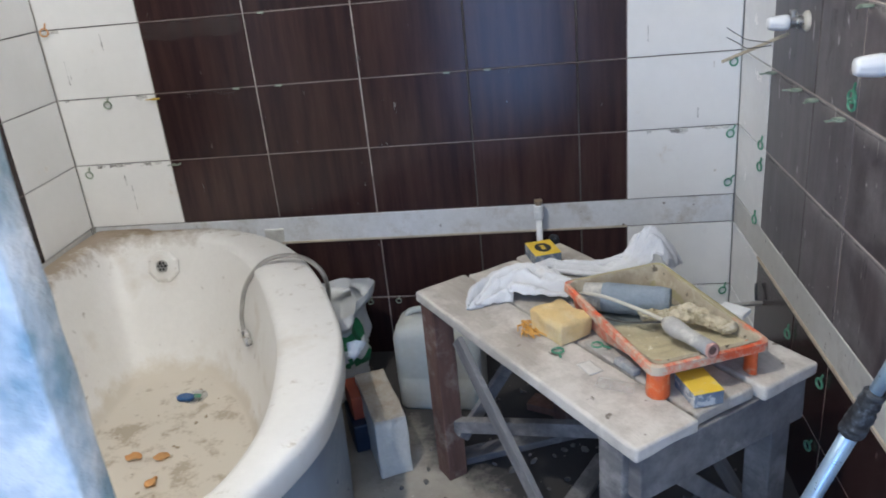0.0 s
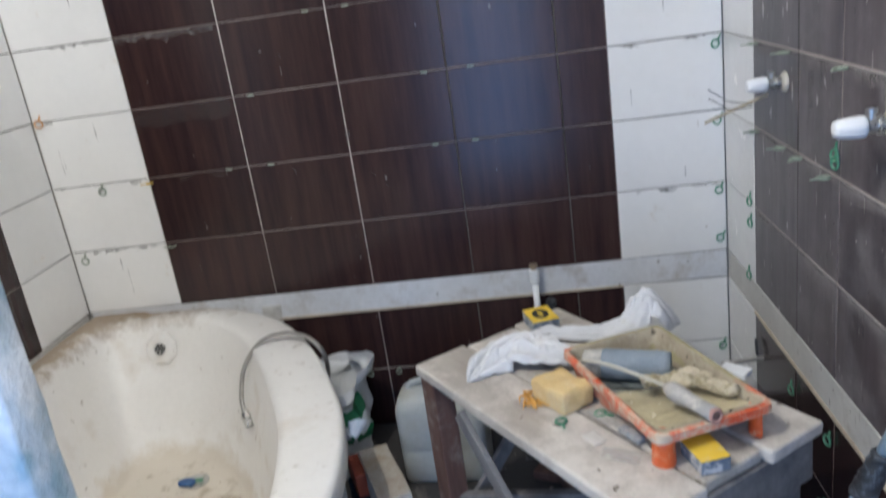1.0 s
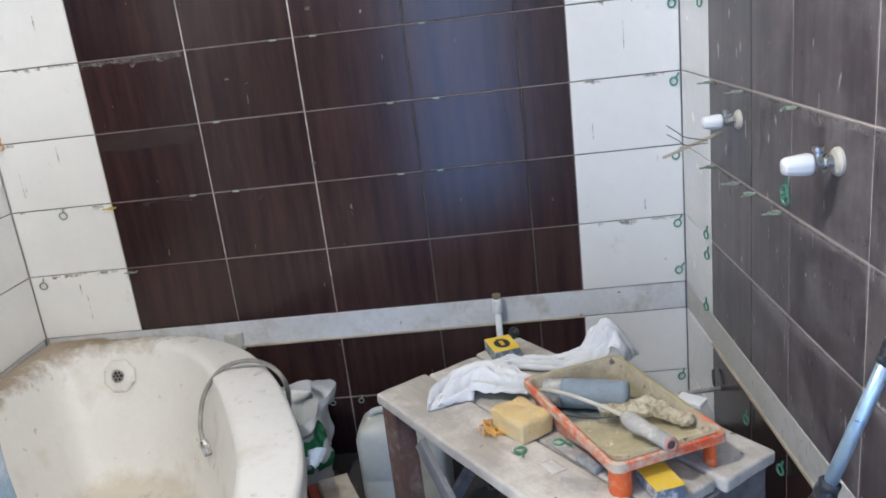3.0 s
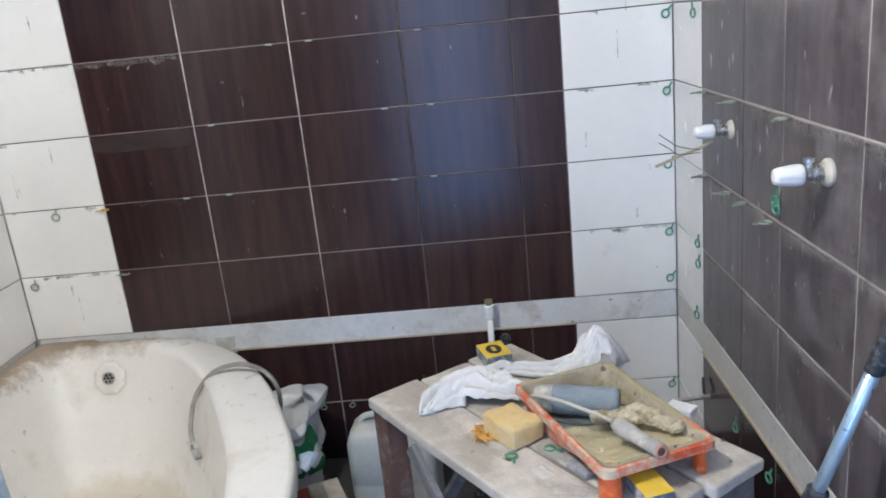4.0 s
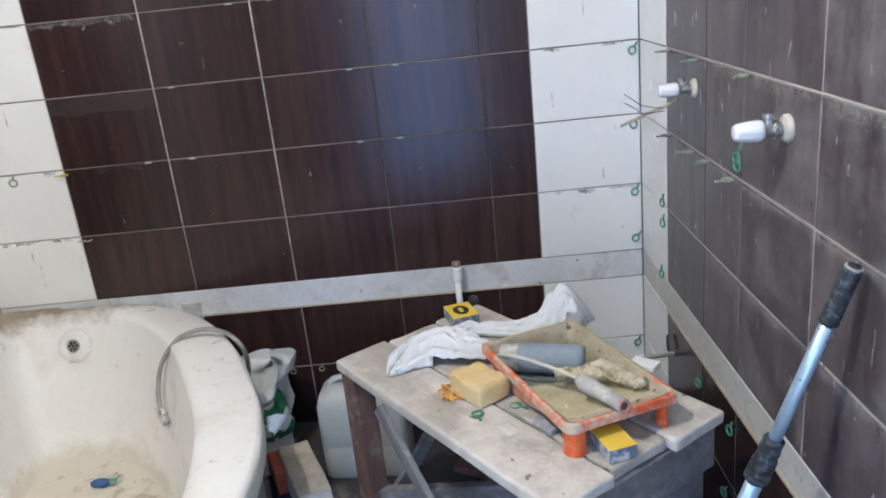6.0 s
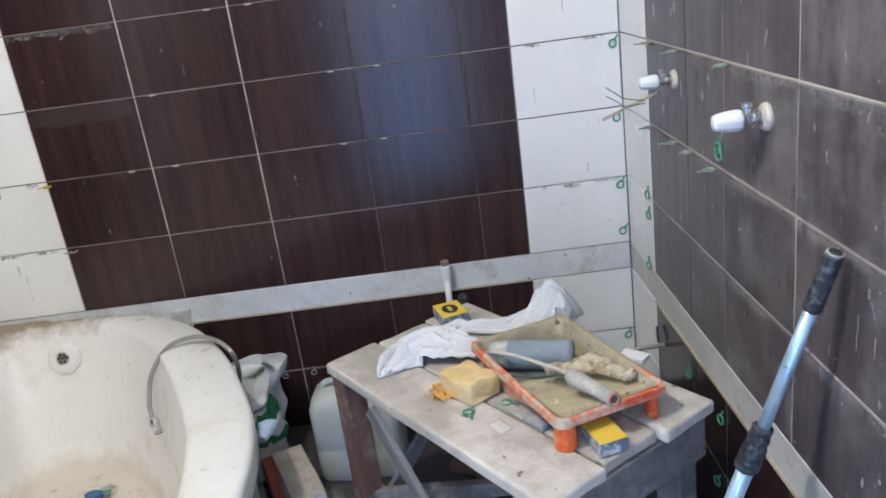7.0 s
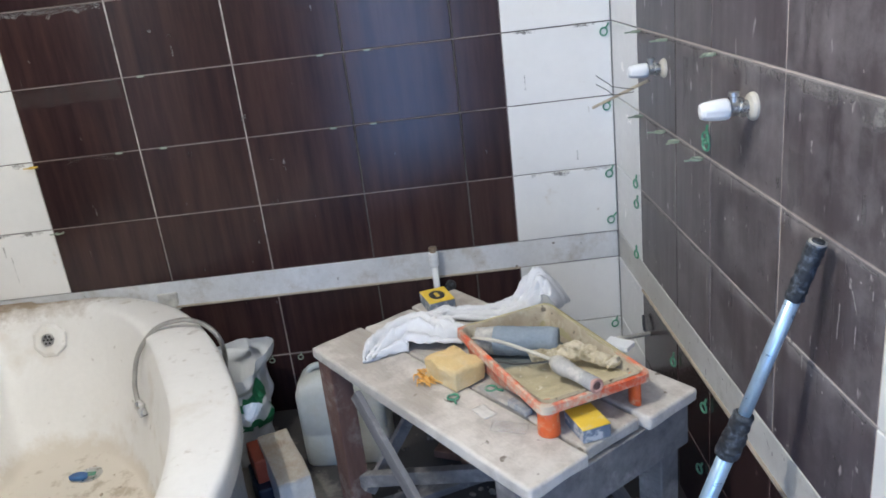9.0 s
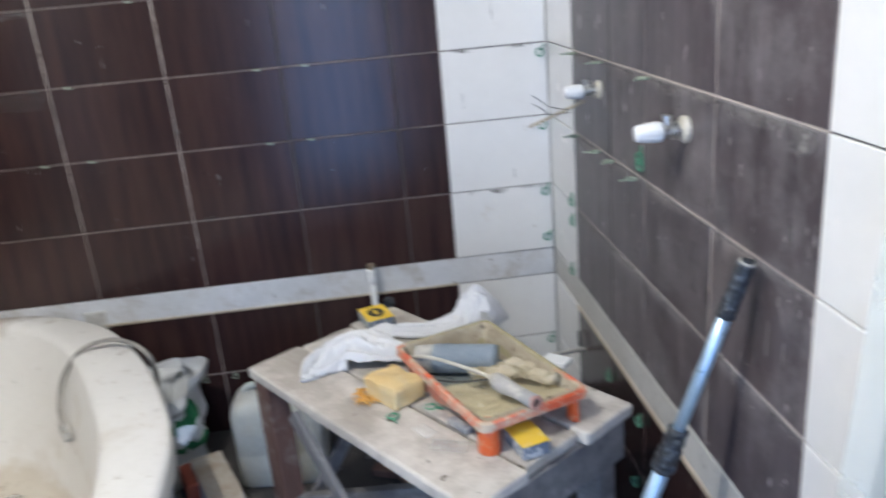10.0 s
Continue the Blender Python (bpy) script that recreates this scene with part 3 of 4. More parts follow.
for sy in (-1, 1):
    part("foot", lathe([(0.0195, 0.4995), (0.0205, 0.503), (0.0195, 0.535), (0.0195, 0.556)], 20, Matrix.Translation((0.164, sy * 0.089, 0)) @ Matrix.Diagonal((1, 1, 1, 1) if sy < 0 else (0.75, 0.45, 1, 1))), M_FOOT, tray, smooth=True)

# ---- paint roller lying in the tray ----
roller = thing("paint_roller", "blue-grey paint roller with a caked handle", "paint roller")
A, B = Vector((-0.466, -0.733, 0.5445)), Vector((-0.306, -0.777, 0.5445))
d = (B - A)
part("sleeve", roughen(tube([A + d * k / 12 for k in range(2, 13)], [0.027] + [0.0305] * 9 + [0.027], 28), 0.0016, 60), M_FELT, roller, smooth=True)
part("end_cap", roughen(tube([A - d * 0.03, A - d * 0.02, A + d * 0.2, A + d * 0.22], [0.016, 0.027, 0.0295, 0.023], 24), 0.0012, 60), M_HANDLE, roller, "plaster-caked end of the sleeve", smooth=True)
part("wire_frame", tube(smooth_line([A + d * 0.05, A - d * 0.09, A - d * 0.1 + Vector((0.012, -0.03, 0.018)), (-0.43, -0.81, 0.577), (-0.36, -0.885, 0.578), (-0.332, -0.925, 0.578)], 6), 0.0038, 8), M_CREAM, roller, smooth=True)
part("handle", roughen(tube([(-0.338, -0.913, 0.577), (-0.331, -0.926, 0.577), (-0.322, -0.944, 0.577), (-0.31, -0.965, 0.578), (-0.297, -0.992, 0.58), (-0.281, -1.025, 0.582)], [0.010, 0.0165, 0.017, 0.0138, 0.0128, 0.0135], 18), 0.0016, 80), M_HANDLE, roller, smooth=True)
part("wire", tube(smooth_line([(-0.445, -0.845, 0.553), (-0.40, -0.872, 0.556), (-0.34, -0.905, 0.572)], 4), 0.0018, 6), M_WIRE, roller)
part("handle_end", lathe([(0.0075, -0.012), (0.0130, -0.004), (0.0135, 0.001), (0.0105, 0.003), (0.0074, 0.001), (0.0072, -0.010)], 20, look((-0.2805, -1.0262, 0.5822), (-0.297, -0.992, 0.58))), M_PINK, roller, "chalky pink rim of the hollow handle", smooth=True)
# a dark disc paints the shade inside the hollow handle
part("bore", lathe([(0.0073, -0.004), (0.0073, 0.0012), (0.001, 0.0012)], 16, look((-0.2805, -1.0262, 0.5822), (-0.297, -0.992, 0.58))), M_LEG, roller)

# ---- lumps of dried mortar ----


def lump(name, parts_at, seed, material, label, category, rough=1.0, smooth=False):
    bm = bmesh.new()
    for x, y, z, sx, sy, sz, rz in parts_at:
        bmesh.ops.create_icosphere(bm, subdivisions=4, radius=1, matrix=pose(x, y, z, 0, 0, rz) @ Matrix.Diagonal((sx, sy, sz, 1)))
    for v in bm.verts:
        c = v.co.copy()
        v.co += rough * (0.006 * noise.noise_vector(c * 40 + Vector((seed, 0, 0))) + 0.0042 * noise.noise_vector(c * 105) + 0.0018 * noise.noise_vector(c * 260))
    return tagged(part(name, bm, material, smooth=smooth), label, category)


M_LUMP = surface("pale_mortar", (0.5, 0.43, 0.3), (0.72, 0.65, 0.51), 14, 90, (0.8, 0.95), 0.6, dirt=(0.27, 0.225, 0.13), dirt_at=(0.5, 0.62), dirt_scale=26)
lump("mortar_lump", [(-0.352, -0.838, 0.552, 0.026, 0.016, 0.009, -15), (-0.320, -0.852, 0.556, 0.030, 0.017, 0.010, -20), (-0.298, -0.862, 0.558, 0.022, 0.016, 0.009, -35)], 3, M_LUMP, "pale crust of dried mortar in the tray", "mortar lump")
lump("mortar_lump", [(-0.288, -0.842, 0.560, 0.030, 0.014, 0.009, 10), (-0.268, -0.872, 0.562, 0.022, 0.016, 0.010, -48), (-0.246, -0.895, 0.562, 0.026, 0.014, 0.010, -42), (-0.232, -0.916, 0.563, 0.018, 0.012, 0.010, -30), (-0.262, -0.852, 0.561, 0.020, 0.013, 0.008, -25)], 9, M_LUMP, "brittle olive-stained crust of dried mortar", "mortar lump")

# ---- sponge ----
bm = roughen(box(-0.052, 0.052, -0.040, 0.040, 0.0, 0.048, 0.006, 3), 0.0, 1, 5)
for v in bm.verts:
    w = v.co * 30
    v.co += 0.0055 * noise.noise_vector(w * 0.9) * (0.25 if v.co.z < 0.004 else 1) + 0.002 * noise.noise_vector(v.co * 150)
    v.co.z = max(v.co.z, 0.0005)
    v.co.x += 0.15 * v.co.z * (1 if v.co.y > 0 else -0.4)
sponge = part("sponge", bm, M_SPONGE, m=pose(-0.522, -0.803, TABLE_Z + 0.001, 0, 0, -52) @ Matrix.Diagonal((0.92, 0.94, 1.0, 1)), smooth=True)
tagged(sponge, "torn yellow foam sponge on the table", "sponge")
shred = thing("sponge_shreds", "torn orange shreds beside the sponge", "scrap", pose(-0.587, -0.80, TABLE_Z + 0.001))
for k in range(26):
    rk = random.Random(k)
    a, w = rk.uniform(-2.9, -1.0), rk.uniform(0.6, 1.2)
    q = Vector((rk.uniform(-0.012, 0.022), rk.uniform(-0.012, 0.045), 0.002))
    part("shred", tube([q, q + Vector((0.012 * w * math.cos(a), 0.012 * w * math.sin(a), rk.uniform(0.003, 0.014))), q + Vector((0.026 * w * math.cos(a + 0.5), 0.026 * w * math.sin(a + 0.5), 0.001))], [0.0022, 0.0018, 0.0007], 5), M_FIBRE, shred)

# ---- crumpled rag ----
def cloth_strip(ctrl, wide, nw, seed, amp, sag):
    """A crumpled length of cloth along ctrl, creased across its width."""
    spine = smooth_line(ctrl, 9)
    bm, rows_v = bmesh.new(), []
    for i, p in enumerate(spine):
        f = i / (len(spine) - 1)
        w = np.interp(f * (len(wide) - 1), range(len(wide)), wide)
        t = (spine[min(i + 1, len(spine) - 1)] - spine[max(i - 1, 0)]).normalized()
        side = Vector((-t.y, t.x, 0)).normalized()
        row = []
        for k in range(nw + 1):
            s = 2 * k / nw - 1
            warp = noise.noise(Vector((f * 2.2, s * 0.8, seed)))
            ph = s * 1.35 + 0.7 * warp + 0.25 * f + 0.13 * seed
            fold = abs(2 * (ph % 1.0) - 1)
            fold = fold * fold * (3 - 2 * fold)
            q = p + side * (w * s * (0.95 + 0.25 * noise.noise(Vector((f * 3.5, s, seed + 4))))) + t * 0.014 * noise.noise(Vector((f * 3, s * 2, seed)))
            calm = 1.0 if f < 0.6 or sag(1.0) > 0.5 else max(0.15, 1 - 3.0 * (f - 0.6))
            q.z = p.z + calm * amp * (fold - 0.5) * min(1, w / 0.045) - (p.z - 0.506) * min(1, abs(s) ** 2.5) * sag(f)
            # long sharp wrinkles that run with the cloth, and a few across it
            wr = 1 - 2 * abs(noise.noise(Vector((f * 3.5 + 0.8 * s, s * 6.5, seed + 9))))
            wr2 = 1 - 2 * abs(noise.noise(Vector((f * 13 - 4 * s, s * 3.0, seed + 15))))
            q.z += calm * (0.011 * (wr - 0.6) + 0.009 * (wr2 - 0.6))
            q += 0.0035 * noise.noise_vector(q * 24) + 0.0008 * noise.noise_vector(q * 110)
            q.z = max(q.z, TABLE_Z + 0.003 + 0.001 * (seed % 2))
            row.append(bm.verts.new(q))
        rows_v.append(row)
    for a, b in zip(rows_v, rows_v[1:]):
        for k in range(nw):
            bm.faces.new((a[k], a[k + 1], b[k + 1], b[k]))
    return bm


rag = thing("rag", "crumpled white cotton rag on the work table", "rag")
heap = part("crumpled_end", cloth_strip([(-0.714, -0.692, 0.503), (-0.688, -0.655, 0.508), (-0.655, -0.615, 0.524), (-0.610, -0.602, 0.538), (-0.565, -0.622, 0.538), (-0.52, -0.645, 0.53), (-0.485, -0.65, 0.525)], [0.003, 0.042, 0.074, 0.080, 0.064, 0.046, 0.03], 52, 2, 0.026, lambda f: 0.85), M_CLOTH, rag, smooth=True)
length = part("twisted_length", cloth_strip([(-0.592, -0.508, 0.512), (-0.53, -0.513, 0.520), (-0.46, -0.533, 0.524), (-0.395, -0.556, 0.536), (-0.35, -0.560, 0.566), (-0.318, -0.548, 0.602), (-0.290, -0.552, 0.590), (-0.270, -0.560, 0.556), (-0.262, -0.565, 0.525)], [0.012, 0.021, 0.020, 0.025, 0.038, 0.044, 0.042, 0.036, 0.028], 48, 5, 0.018, lambda f: 0.9 if f < 0.5 else 0.35), M_CLOTH, rag, smooth=True)
for o in (heap, length):
    o.modifiers.new("thickness", "SOLIDIFY").thickness = 0.0022


# ---- card boxes ----
def card_box(m, lx, ly, h, label, oval):
    b = thing("card_box", label, "box", m, group="small card boxes")
    part("sides", box(-lx, lx, -ly, ly, 0.0005, h - 0.0012, 0.0012, 1), M_BOXB, b, "dusty blue-grey card sides")
    part("lid", box(-lx, lx, -ly, ly, h - 0.001, h, 0.0), M_BOXY, b, "bright yellow card top")
    if oval:
        part("print", lathe([(1, h + 0.0002), (1, h + 0.0006), (0.6, h + 0.0007)], 24, Matrix.Diagonal((lx * 0.62, ly * 0.6, 1, 1))), M_INK, b, "black oval print")
        for k in (-1, 0, 1):
            part("print_bar", box(k * 0.009 - 0.0035, k * 0.009 + 0.0035, -0.005, 0.005, h + 0.0007, h + 0.0011), M_BOXY, b)
    return b


card_box(pose(-0.549, -0.437, TABLE_Z, 0, 0, -73), 0.043, 0.032, 0.03, "small yellow-topped card box with a black oval", True)
card_box(pose(-0.301, -1.031, TABLE_Z, 0, 0, -74), 0.036, 0.026, 0.027, "small yellow-topped card box under the tray", False)
white_box = tagged(part("tile_offcut", roughen(box(-0.028, 0.028, -0.018, 0.018, 0, 0.011, 0.002), 0.001, 30), M_KNOB, m=pose(-0.178, -0.748, TABLE_Z + 0.001, 0, 0, -40)), "small white block lying on the table", "block")

# ---- paper, knife, stray clips on the table ----


def scrap(m, lx, ly, material, label, category, seed):
    bm = bmesh.new()
    bmesh.ops.create_grid(bm, x_segments=10, y_segments=8, size=1)
    for v in bm.verts:
        v.co = (v.co.x * lx, v.co.y * ly, 0.003 + 0.0022 * noise.noise(Vector((v.co.x * 1.5, v.co.y * 1.5, seed))))
    ob = part("paper_scrap", bm, material, m=m, smooth=True)
    ob.modifiers.new("thickness", "SOLIDIFY").thickness = 0.0008
    return tagged(ob, label, category)


scrap(pose(-0.475, -0.94, TABLE_Z, 0, 0, -60), 0.022, 0.014, M_PAPER, "small torn white paper scrap", "paper", 1)
scrap(pose(-0.435, -1.0, TABLE_Z, 0, 0, -20), 0.034, 0.016, M_THIN, "thin clear film scrap on the board", "scrap", 5)
knife = thing("putty_knife", "dust-grey narrow putty knife on the table", "putty knife", pose(-0.434, -0.906, TABLE_Z + 0.001, 0, 0, -58))
part("blade", box(-0.075, 0.02, -0.011, 0.011, 0.001, 0.003, 0.0008, 1), M_HANDLE, knife)
part("handle", box(0.02, 0.075, -0.009, 0.009, 0.0, 0.014, 0.003, 2), M_KNIFE, knife, "dusty blue-grey handle")

# ---- valves on the side wall ----


def valve(y, z, size, label):
    v = thing("angle_valve", label, "valve", pose(0.0, y, z, 0, -90) @ Matrix.Diagonal((size, size, size, 1)), group="angle valves")
    part("escutcheon", lathe([(0.0235, -0.002), (0.0238, 0.003), (0.0205, 0.008), (0.013, 0.011)], 28), M_CREAM, v, "cream wall rosette", smooth=False)
    body = part("body", lathe([(0.0115, 0.006), (0.0115, 0.016), (0.016, 0.018), (0.016, 0.023), (0.0115, 0.025), (0.0125, 0.028), (0.0125, 0.038), (0.009, 0.040), (0.009, 0.046)], 20), M_CHROME, v, "dusty chrome body")
    part("outlet", lathe([(0.0065, 0.0), (0.0065, 0.018), (0.009, 0.02), (0.009, 0.027), (0.005, 0.028)], 14, pose(0, 0, 0.033) @ pose(0, 0, 0, 0, 90)), M_CHROME, body)
    knob = lathe([(0.011, 0.041), (0.0168, 0.043), (0.0182, 0.048), (0.0176, 0.062), (0.0150, 0.082), (0.0125, 0.088), (0.005, 0.089)], 42)
    for p in knob.verts:
        a = math.atan2(p.co.y, p.co.x)
        g = 1 - 0.085 * max(0.0, math.cos(7 * a)) ** 2 * (0.045 < p.co.z < 0.087)
        p.co.x, p.co.y = p.co.x * g, p.co.y * g
    part("handle", knob, M_KNOB, v, "white fluted plastic knob", smooth=True)
    return v


valve(-0.492, 1.021, 0.88, "chrome wall valve with white plastic knob")
valve(-0.970, 1.020, 0.96, "chrome wall valve with white knob, nearer the pole")
wires = thing("cut_wires", "thin dark cut wires beside the valve", "wire")
for k, (z, dz) in enumerate(((0.974, 0.006), (0.956, 0.002))):
    part("wire", tube(smooth_line([(-0.07, -0.50, 0.985 - 0.006 * k), (-0.085, -0.38, z), (-0.078, -0.28, z - 0.006), (-0.088, -0.20, z - 0.004 + dz)], 5), 0.0011, 6), M_WIRE, wires)
stick = tagged(part("wood_stick", roughen(box(-0.105, 0.105, -0.0035, 0.0035, -0.002, 0.002, 0.0008, 1), 0.0006, 40), M_STICK), "bare thin wooden stick pushed behind the valve", "stick")
stick.matrix_basis = look((-0.073, -0.38, 0.9545), (-0.116, -0.30, 0.917)) @ pose(0, 0, 0, 0, 90, 0)

# ---- telescopic pole leaning on the wall ----
P1, P2 = Vector((-0.021, -1.239, 0.887)), Vector((-0.098, -1.184, 0.580))
ax = (P2 - P1).normalized()
P0 = P1 + ax * ((P1.z - 0.002) / -ax.z)
pole = thing("telescopic_pole", "blue-silver telescopic pole leaning on the tiles", "pole")
part("upper_tube", tube([P1 + ax * 0.06, P2 + ax * 0.05], 0.0099, 20), M_ALU, pole, smooth=True)
part("lower_tube", tube([P2 + ax * 0.02, P0 - ax * 0.05], 0.0130, 20), M_ALU, pole, smooth=True)
part("grip", roughen(tube([P1 + ax * 0.0025 * k for k in range(37)], [0.0118] + [0.0134 + 0.0003 * math.sin(k * 1.35) - 0.001 * math.sin(k * 0.09) for k in range(1, 35)] + [0.0134, 0.0105], 24), 0.0016, 150), M_BLACK, pole, "black rubber grip", smooth=True)
part("end_plug", tube([P1 - ax * 0.004, P1 + ax * 0.001], 0.0085, 18), M_BLACK, pole)
part("end_ring", tube([P1 - ax * 0.002, P1 + ax * 0.0015], 0.0118, 18), M_HANDLE, pole, "grey end ring")
collar = part("collar", roughen(tube([P2 + ax * (0.003 * k - 0.026) for k in range(30)], [0.0115] + [0.0150 + 0.0042 * k / 28 + 0.0004 * math.sin(k * 1.2) - 0.002 * (10 < k < 13) for k in range(1, 28)] + [0.018, 0.0140], 26), 0.0022, 150), M_BLACK, pole, "black locking collar", smooth=True)
part("foot_cap", tube([P0 - ax * 0.055, P0], [0.0175, 0.0175], 16), M_BLACK, pole)

# ---- water pipe at the back wall ----
pipe = thing("water_pipe", "white water pipe stub with a brass end", "pipe", pose(-0.556, -0.032, 0))
part("pipe", tube([(0, 0, 0.26), (0, 0, 0.47)], 0.0095, 16), M_KNOB, pipe, smooth=True)
part("coupling", lathe([(0.0125, 0.45), (0.0145, 0.452), (0.0145, 0.474), (0.013, 0.476), (0.0145, 0.478), (0.0145, 0.491), (0.011, 0.493)], 18), M_KNOB, pipe)
part("brass_end", lathe([(0.0095, 0.49), (0.0095, 0.499), (0.0125, 0.5), (0.0125, 0.508), (0.006, 0.51)], 14), M_BRASS, pipe, "tarnished brass end fitting")
part("elbow", tube(smooth_line([(0, 0, 0.262), (0.0, 0.0, 0.245), (0.002, 0.012, 0.236), (0.002, 0.034, 0.236)], 4), 0.0125, 14), M_KNOB, pipe, smooth=True)
stub = thing("pipe_stub", "dark pipe elbow by the back wall", "pipe", pose(-0.515, -0.03, 0.372))
part("ring", lathe([(0.013, 0.0), (0.016, 0.004), (0.016, 0.02), (0.010, 0.022)], 16, pose(0, 0.03, 0, 90)), M_BLACK, stub)

# ---- hose over the bath rim ----
hose = thing("flexible_hose", "grey braided hose hung over the bath rim", "hose")
part("braid", tube(smooth_line([(-1.352, -0.405, 0.315), (-1.362, -0.372, 0.352), (-1.345, -0.345, 0.42), (-1.292, -0.33, 0.478), (-1.225, -0.325, 0.494), (-1.17, -0.345, 0.490), (-1.13, -0.378, 0.480), (-1.112, -0.385, 0.45), (-1.118, -0.36, 0.39), (-1.15, -0.31, 0.30)], 8), 0.0062, 12), M_STEEL, hose, smooth=True)
nut = part("nut", tube([(-1.350, -0.408, 0.318), (-1.346, -0.413, 0.305), (-1.344, -0.416, 0.30), (-1.337, -0.424, 0.282)], [0.0105, 0.0145, 0.0115, 0.0115], 10), M_CHROME, hose)
# the nut is solid: a black disc gives its opening the dark of shade
part("bore", tube([(-1.3372, -0.4238, 0.2822), (-1.3368, -0.4243, 0.2805)], 0.0095, 10), M_INK, nut)

# ---- things in the bath ----
cap = thing("bottle_top", "blue plastic bottle top with a green tag in the bath", "bottle top", pose(-1.572, -0.39, 0.0955))
part("cap_disc", lathe([(1, 0.0), (1, 0.008), (0.8, 0.011), (0.3, 0.011)], 18, Matrix.Diagonal((0.026, 0.015, 1, 1))), M_BLUECAP, cap)
part("tag", box(0.012, 0.045, -0.003, 0.014, 0.003, 0.007, 0.002, 1), M_GREEN, cap, "bright green tag")
for k, (x, y, s) in enumerate(((-1.60, -0.655, 0.022), (-1.526, -0.652, 0.02), (-1.507, -0.75, 0.02))):
    bm = bmesh.new()
    bmesh.ops.create_icosphere(bm, subdivisions=3, radius=1, matrix=Matrix.Diagonal((s, s * 0.55, 0.004, 1)))
    for v in bm.verts:
        v.co += 0.008 * noise.noise_vector(v.co * 60 + Vector((k * 5, 0, 0)))
    tagged(part("orange_scrap", bm, M_LEAF, m=pose(x, y, 0.1, 0, 0, 40 * k), smooth=True), "rusty orange scrap lying in the bath", "scrap", group="orange scraps")
chips = bmesh.new()
rng = random.Random(3)
for k in range(36):
    a, q = rng.uniform(0, 2 * math.pi), 0.45 * math.sqrt(rng.random())
    s = rng.uniform(0.0015, 0.005)
    bmesh.ops.create_icosphere(chips, subdivisions=1, radius=1, matrix=pose(-1.49 + q * math.cos(a) * 0.55, -0.72 + q * math.sin(a), 0.0925, 0, 0, rng.uniform(0, 180)) @ Matrix.Diagonal((s * 1.6, s, s * 0.6, 1)))
tagged(part("bath_crumbs", chips, M_MUD), "crumbs of dried mud on the bath bottom", "crumbs", kind="stuff")

# ---- things on the floor ----
jug = thing("canister", "milky plastic canister standing by the wall", "canister", pose(-0.848, -0.268, 0, 0, 0, -4))


def jug_loop(lx, ly, r, z):
    return [(x, y, z) for x, y in rounded(lx, ly, r, 5)]


bm = loft([jug_loop(0.112, 0.062, 0.02, 0.001), jug_loop(0.12, 0.07, 0.025, 0.012), jug_loop(0.121, 0.071, 0.025, 0.10), jug_loop(0.1195, 0.0695, 0.025, 0.105), jug_loop(0.121, 0.071, 0.025, 0.11), jug_loop(0.121, 0.071, 0.027, 0.225), jug_loop(0.112, 0.062, 0.03, 0.255), jug_loop(0.085, 0.04, 0.025, 0.27), jug_loop(0.05, 0.02, 0.015, 0.272)])
bm.verts.ensure_lookup_table()
bm.faces.new(bm.verts[-24:])
part("body", bm, M_JUG, jug, smooth=True)
part("handle", tube(smooth_line([(-0.085, 0, 0.255), (-0.075, 0, 0.283), (0.0, 0, 0.29), (0.045, 0, 0.268)], 5), 0.009, 10), M_JUG, jug, smooth=True)
part("screw_cap", lathe([(0.02, 0.262), (0.02, 0.288), (0.017, 0.291), (0.003, 0.291)], 18, Matrix.Translation((0.085, 0, 0))), M_KNOB, jug)

bm = roughen(box(-0.122, 0.122, -0.041, 0.041, 0, 0.168, 0.004, 2), 0.003, 22, 5)
tagged(part("concrete_block", bm, M_BLOCK, m=pose(-0.985, -0.500, 0, 0, 0, -67)), "pale aerated concrete block with a dirty top", "block")
bm = roughen(box(-0.055, 0.055, -0.019, 0.019, 0, 0.068, 0.004, 2), 0.002, 25, 3)
tagged(part("red_brick", bm, M_RED, m=pose(-1.066, -0.44, 0.0835, 0, 0, -67)), "rusty red brick lying on a dark blue box", "brick")
crate = roughen(box(-0.07, 0.07, -0.024, 0.024, 0, 0.083, 0.005, 2), 0.001, 25, 3)
tagged(part("plastic_box", crate, M_NAVY, m=pose(-1.064, -0.452, 0, 0, 0, -67)), "dark blue plastic box beside the bath panel", "box")

bag = thing("plastic_bag", "white plastic bag with green print behind the bath", "bag", pose(-1.165, -0.205, 0))
bm, rings = bmesh.new(), []
for i in range(25):
    f = i / 24
    rr = 0.075 + 0.035 * math.sin(f * 2.6) + 0.03 * max(0, f - 0.75) * 3
    ring = []
    for k in range(56):
        a = 2 * math.pi * k / 56
        q = Vector((rr * 0.92 * math.cos(a), rr * 1.15 * math.sin(a), 0.002 + 0.335 * f))
        q += 0.03 * noise.noise_vector(q * 12 + Vector((3, 1, 0))) * min(1, 3 * f) + 0.010 * noise.noise_vector(q * 34)
        if f > 0.85:
            q.z += 0.02 * math.sin(a * 2 + 1.0) - 0.02
            q.x += 0.015 * math.sin(a * 5)
        q.z = max(q.z, 0.002)
        ring.append(bm.verts.new(q))
    rings.append(ring)
for a, b in zip(rings, rings[1:]):
    for k in range(56):
        bm.faces.new((a[k], a[(k + 1) % 56], b[(k + 1) % 56], b[k]))
bm.faces.new(rings[0][::-1])
bmesh.ops.recalc_face_normals(bm, faces=bm.faces[:])
bm.normal_update()
pr = bmesh.new()
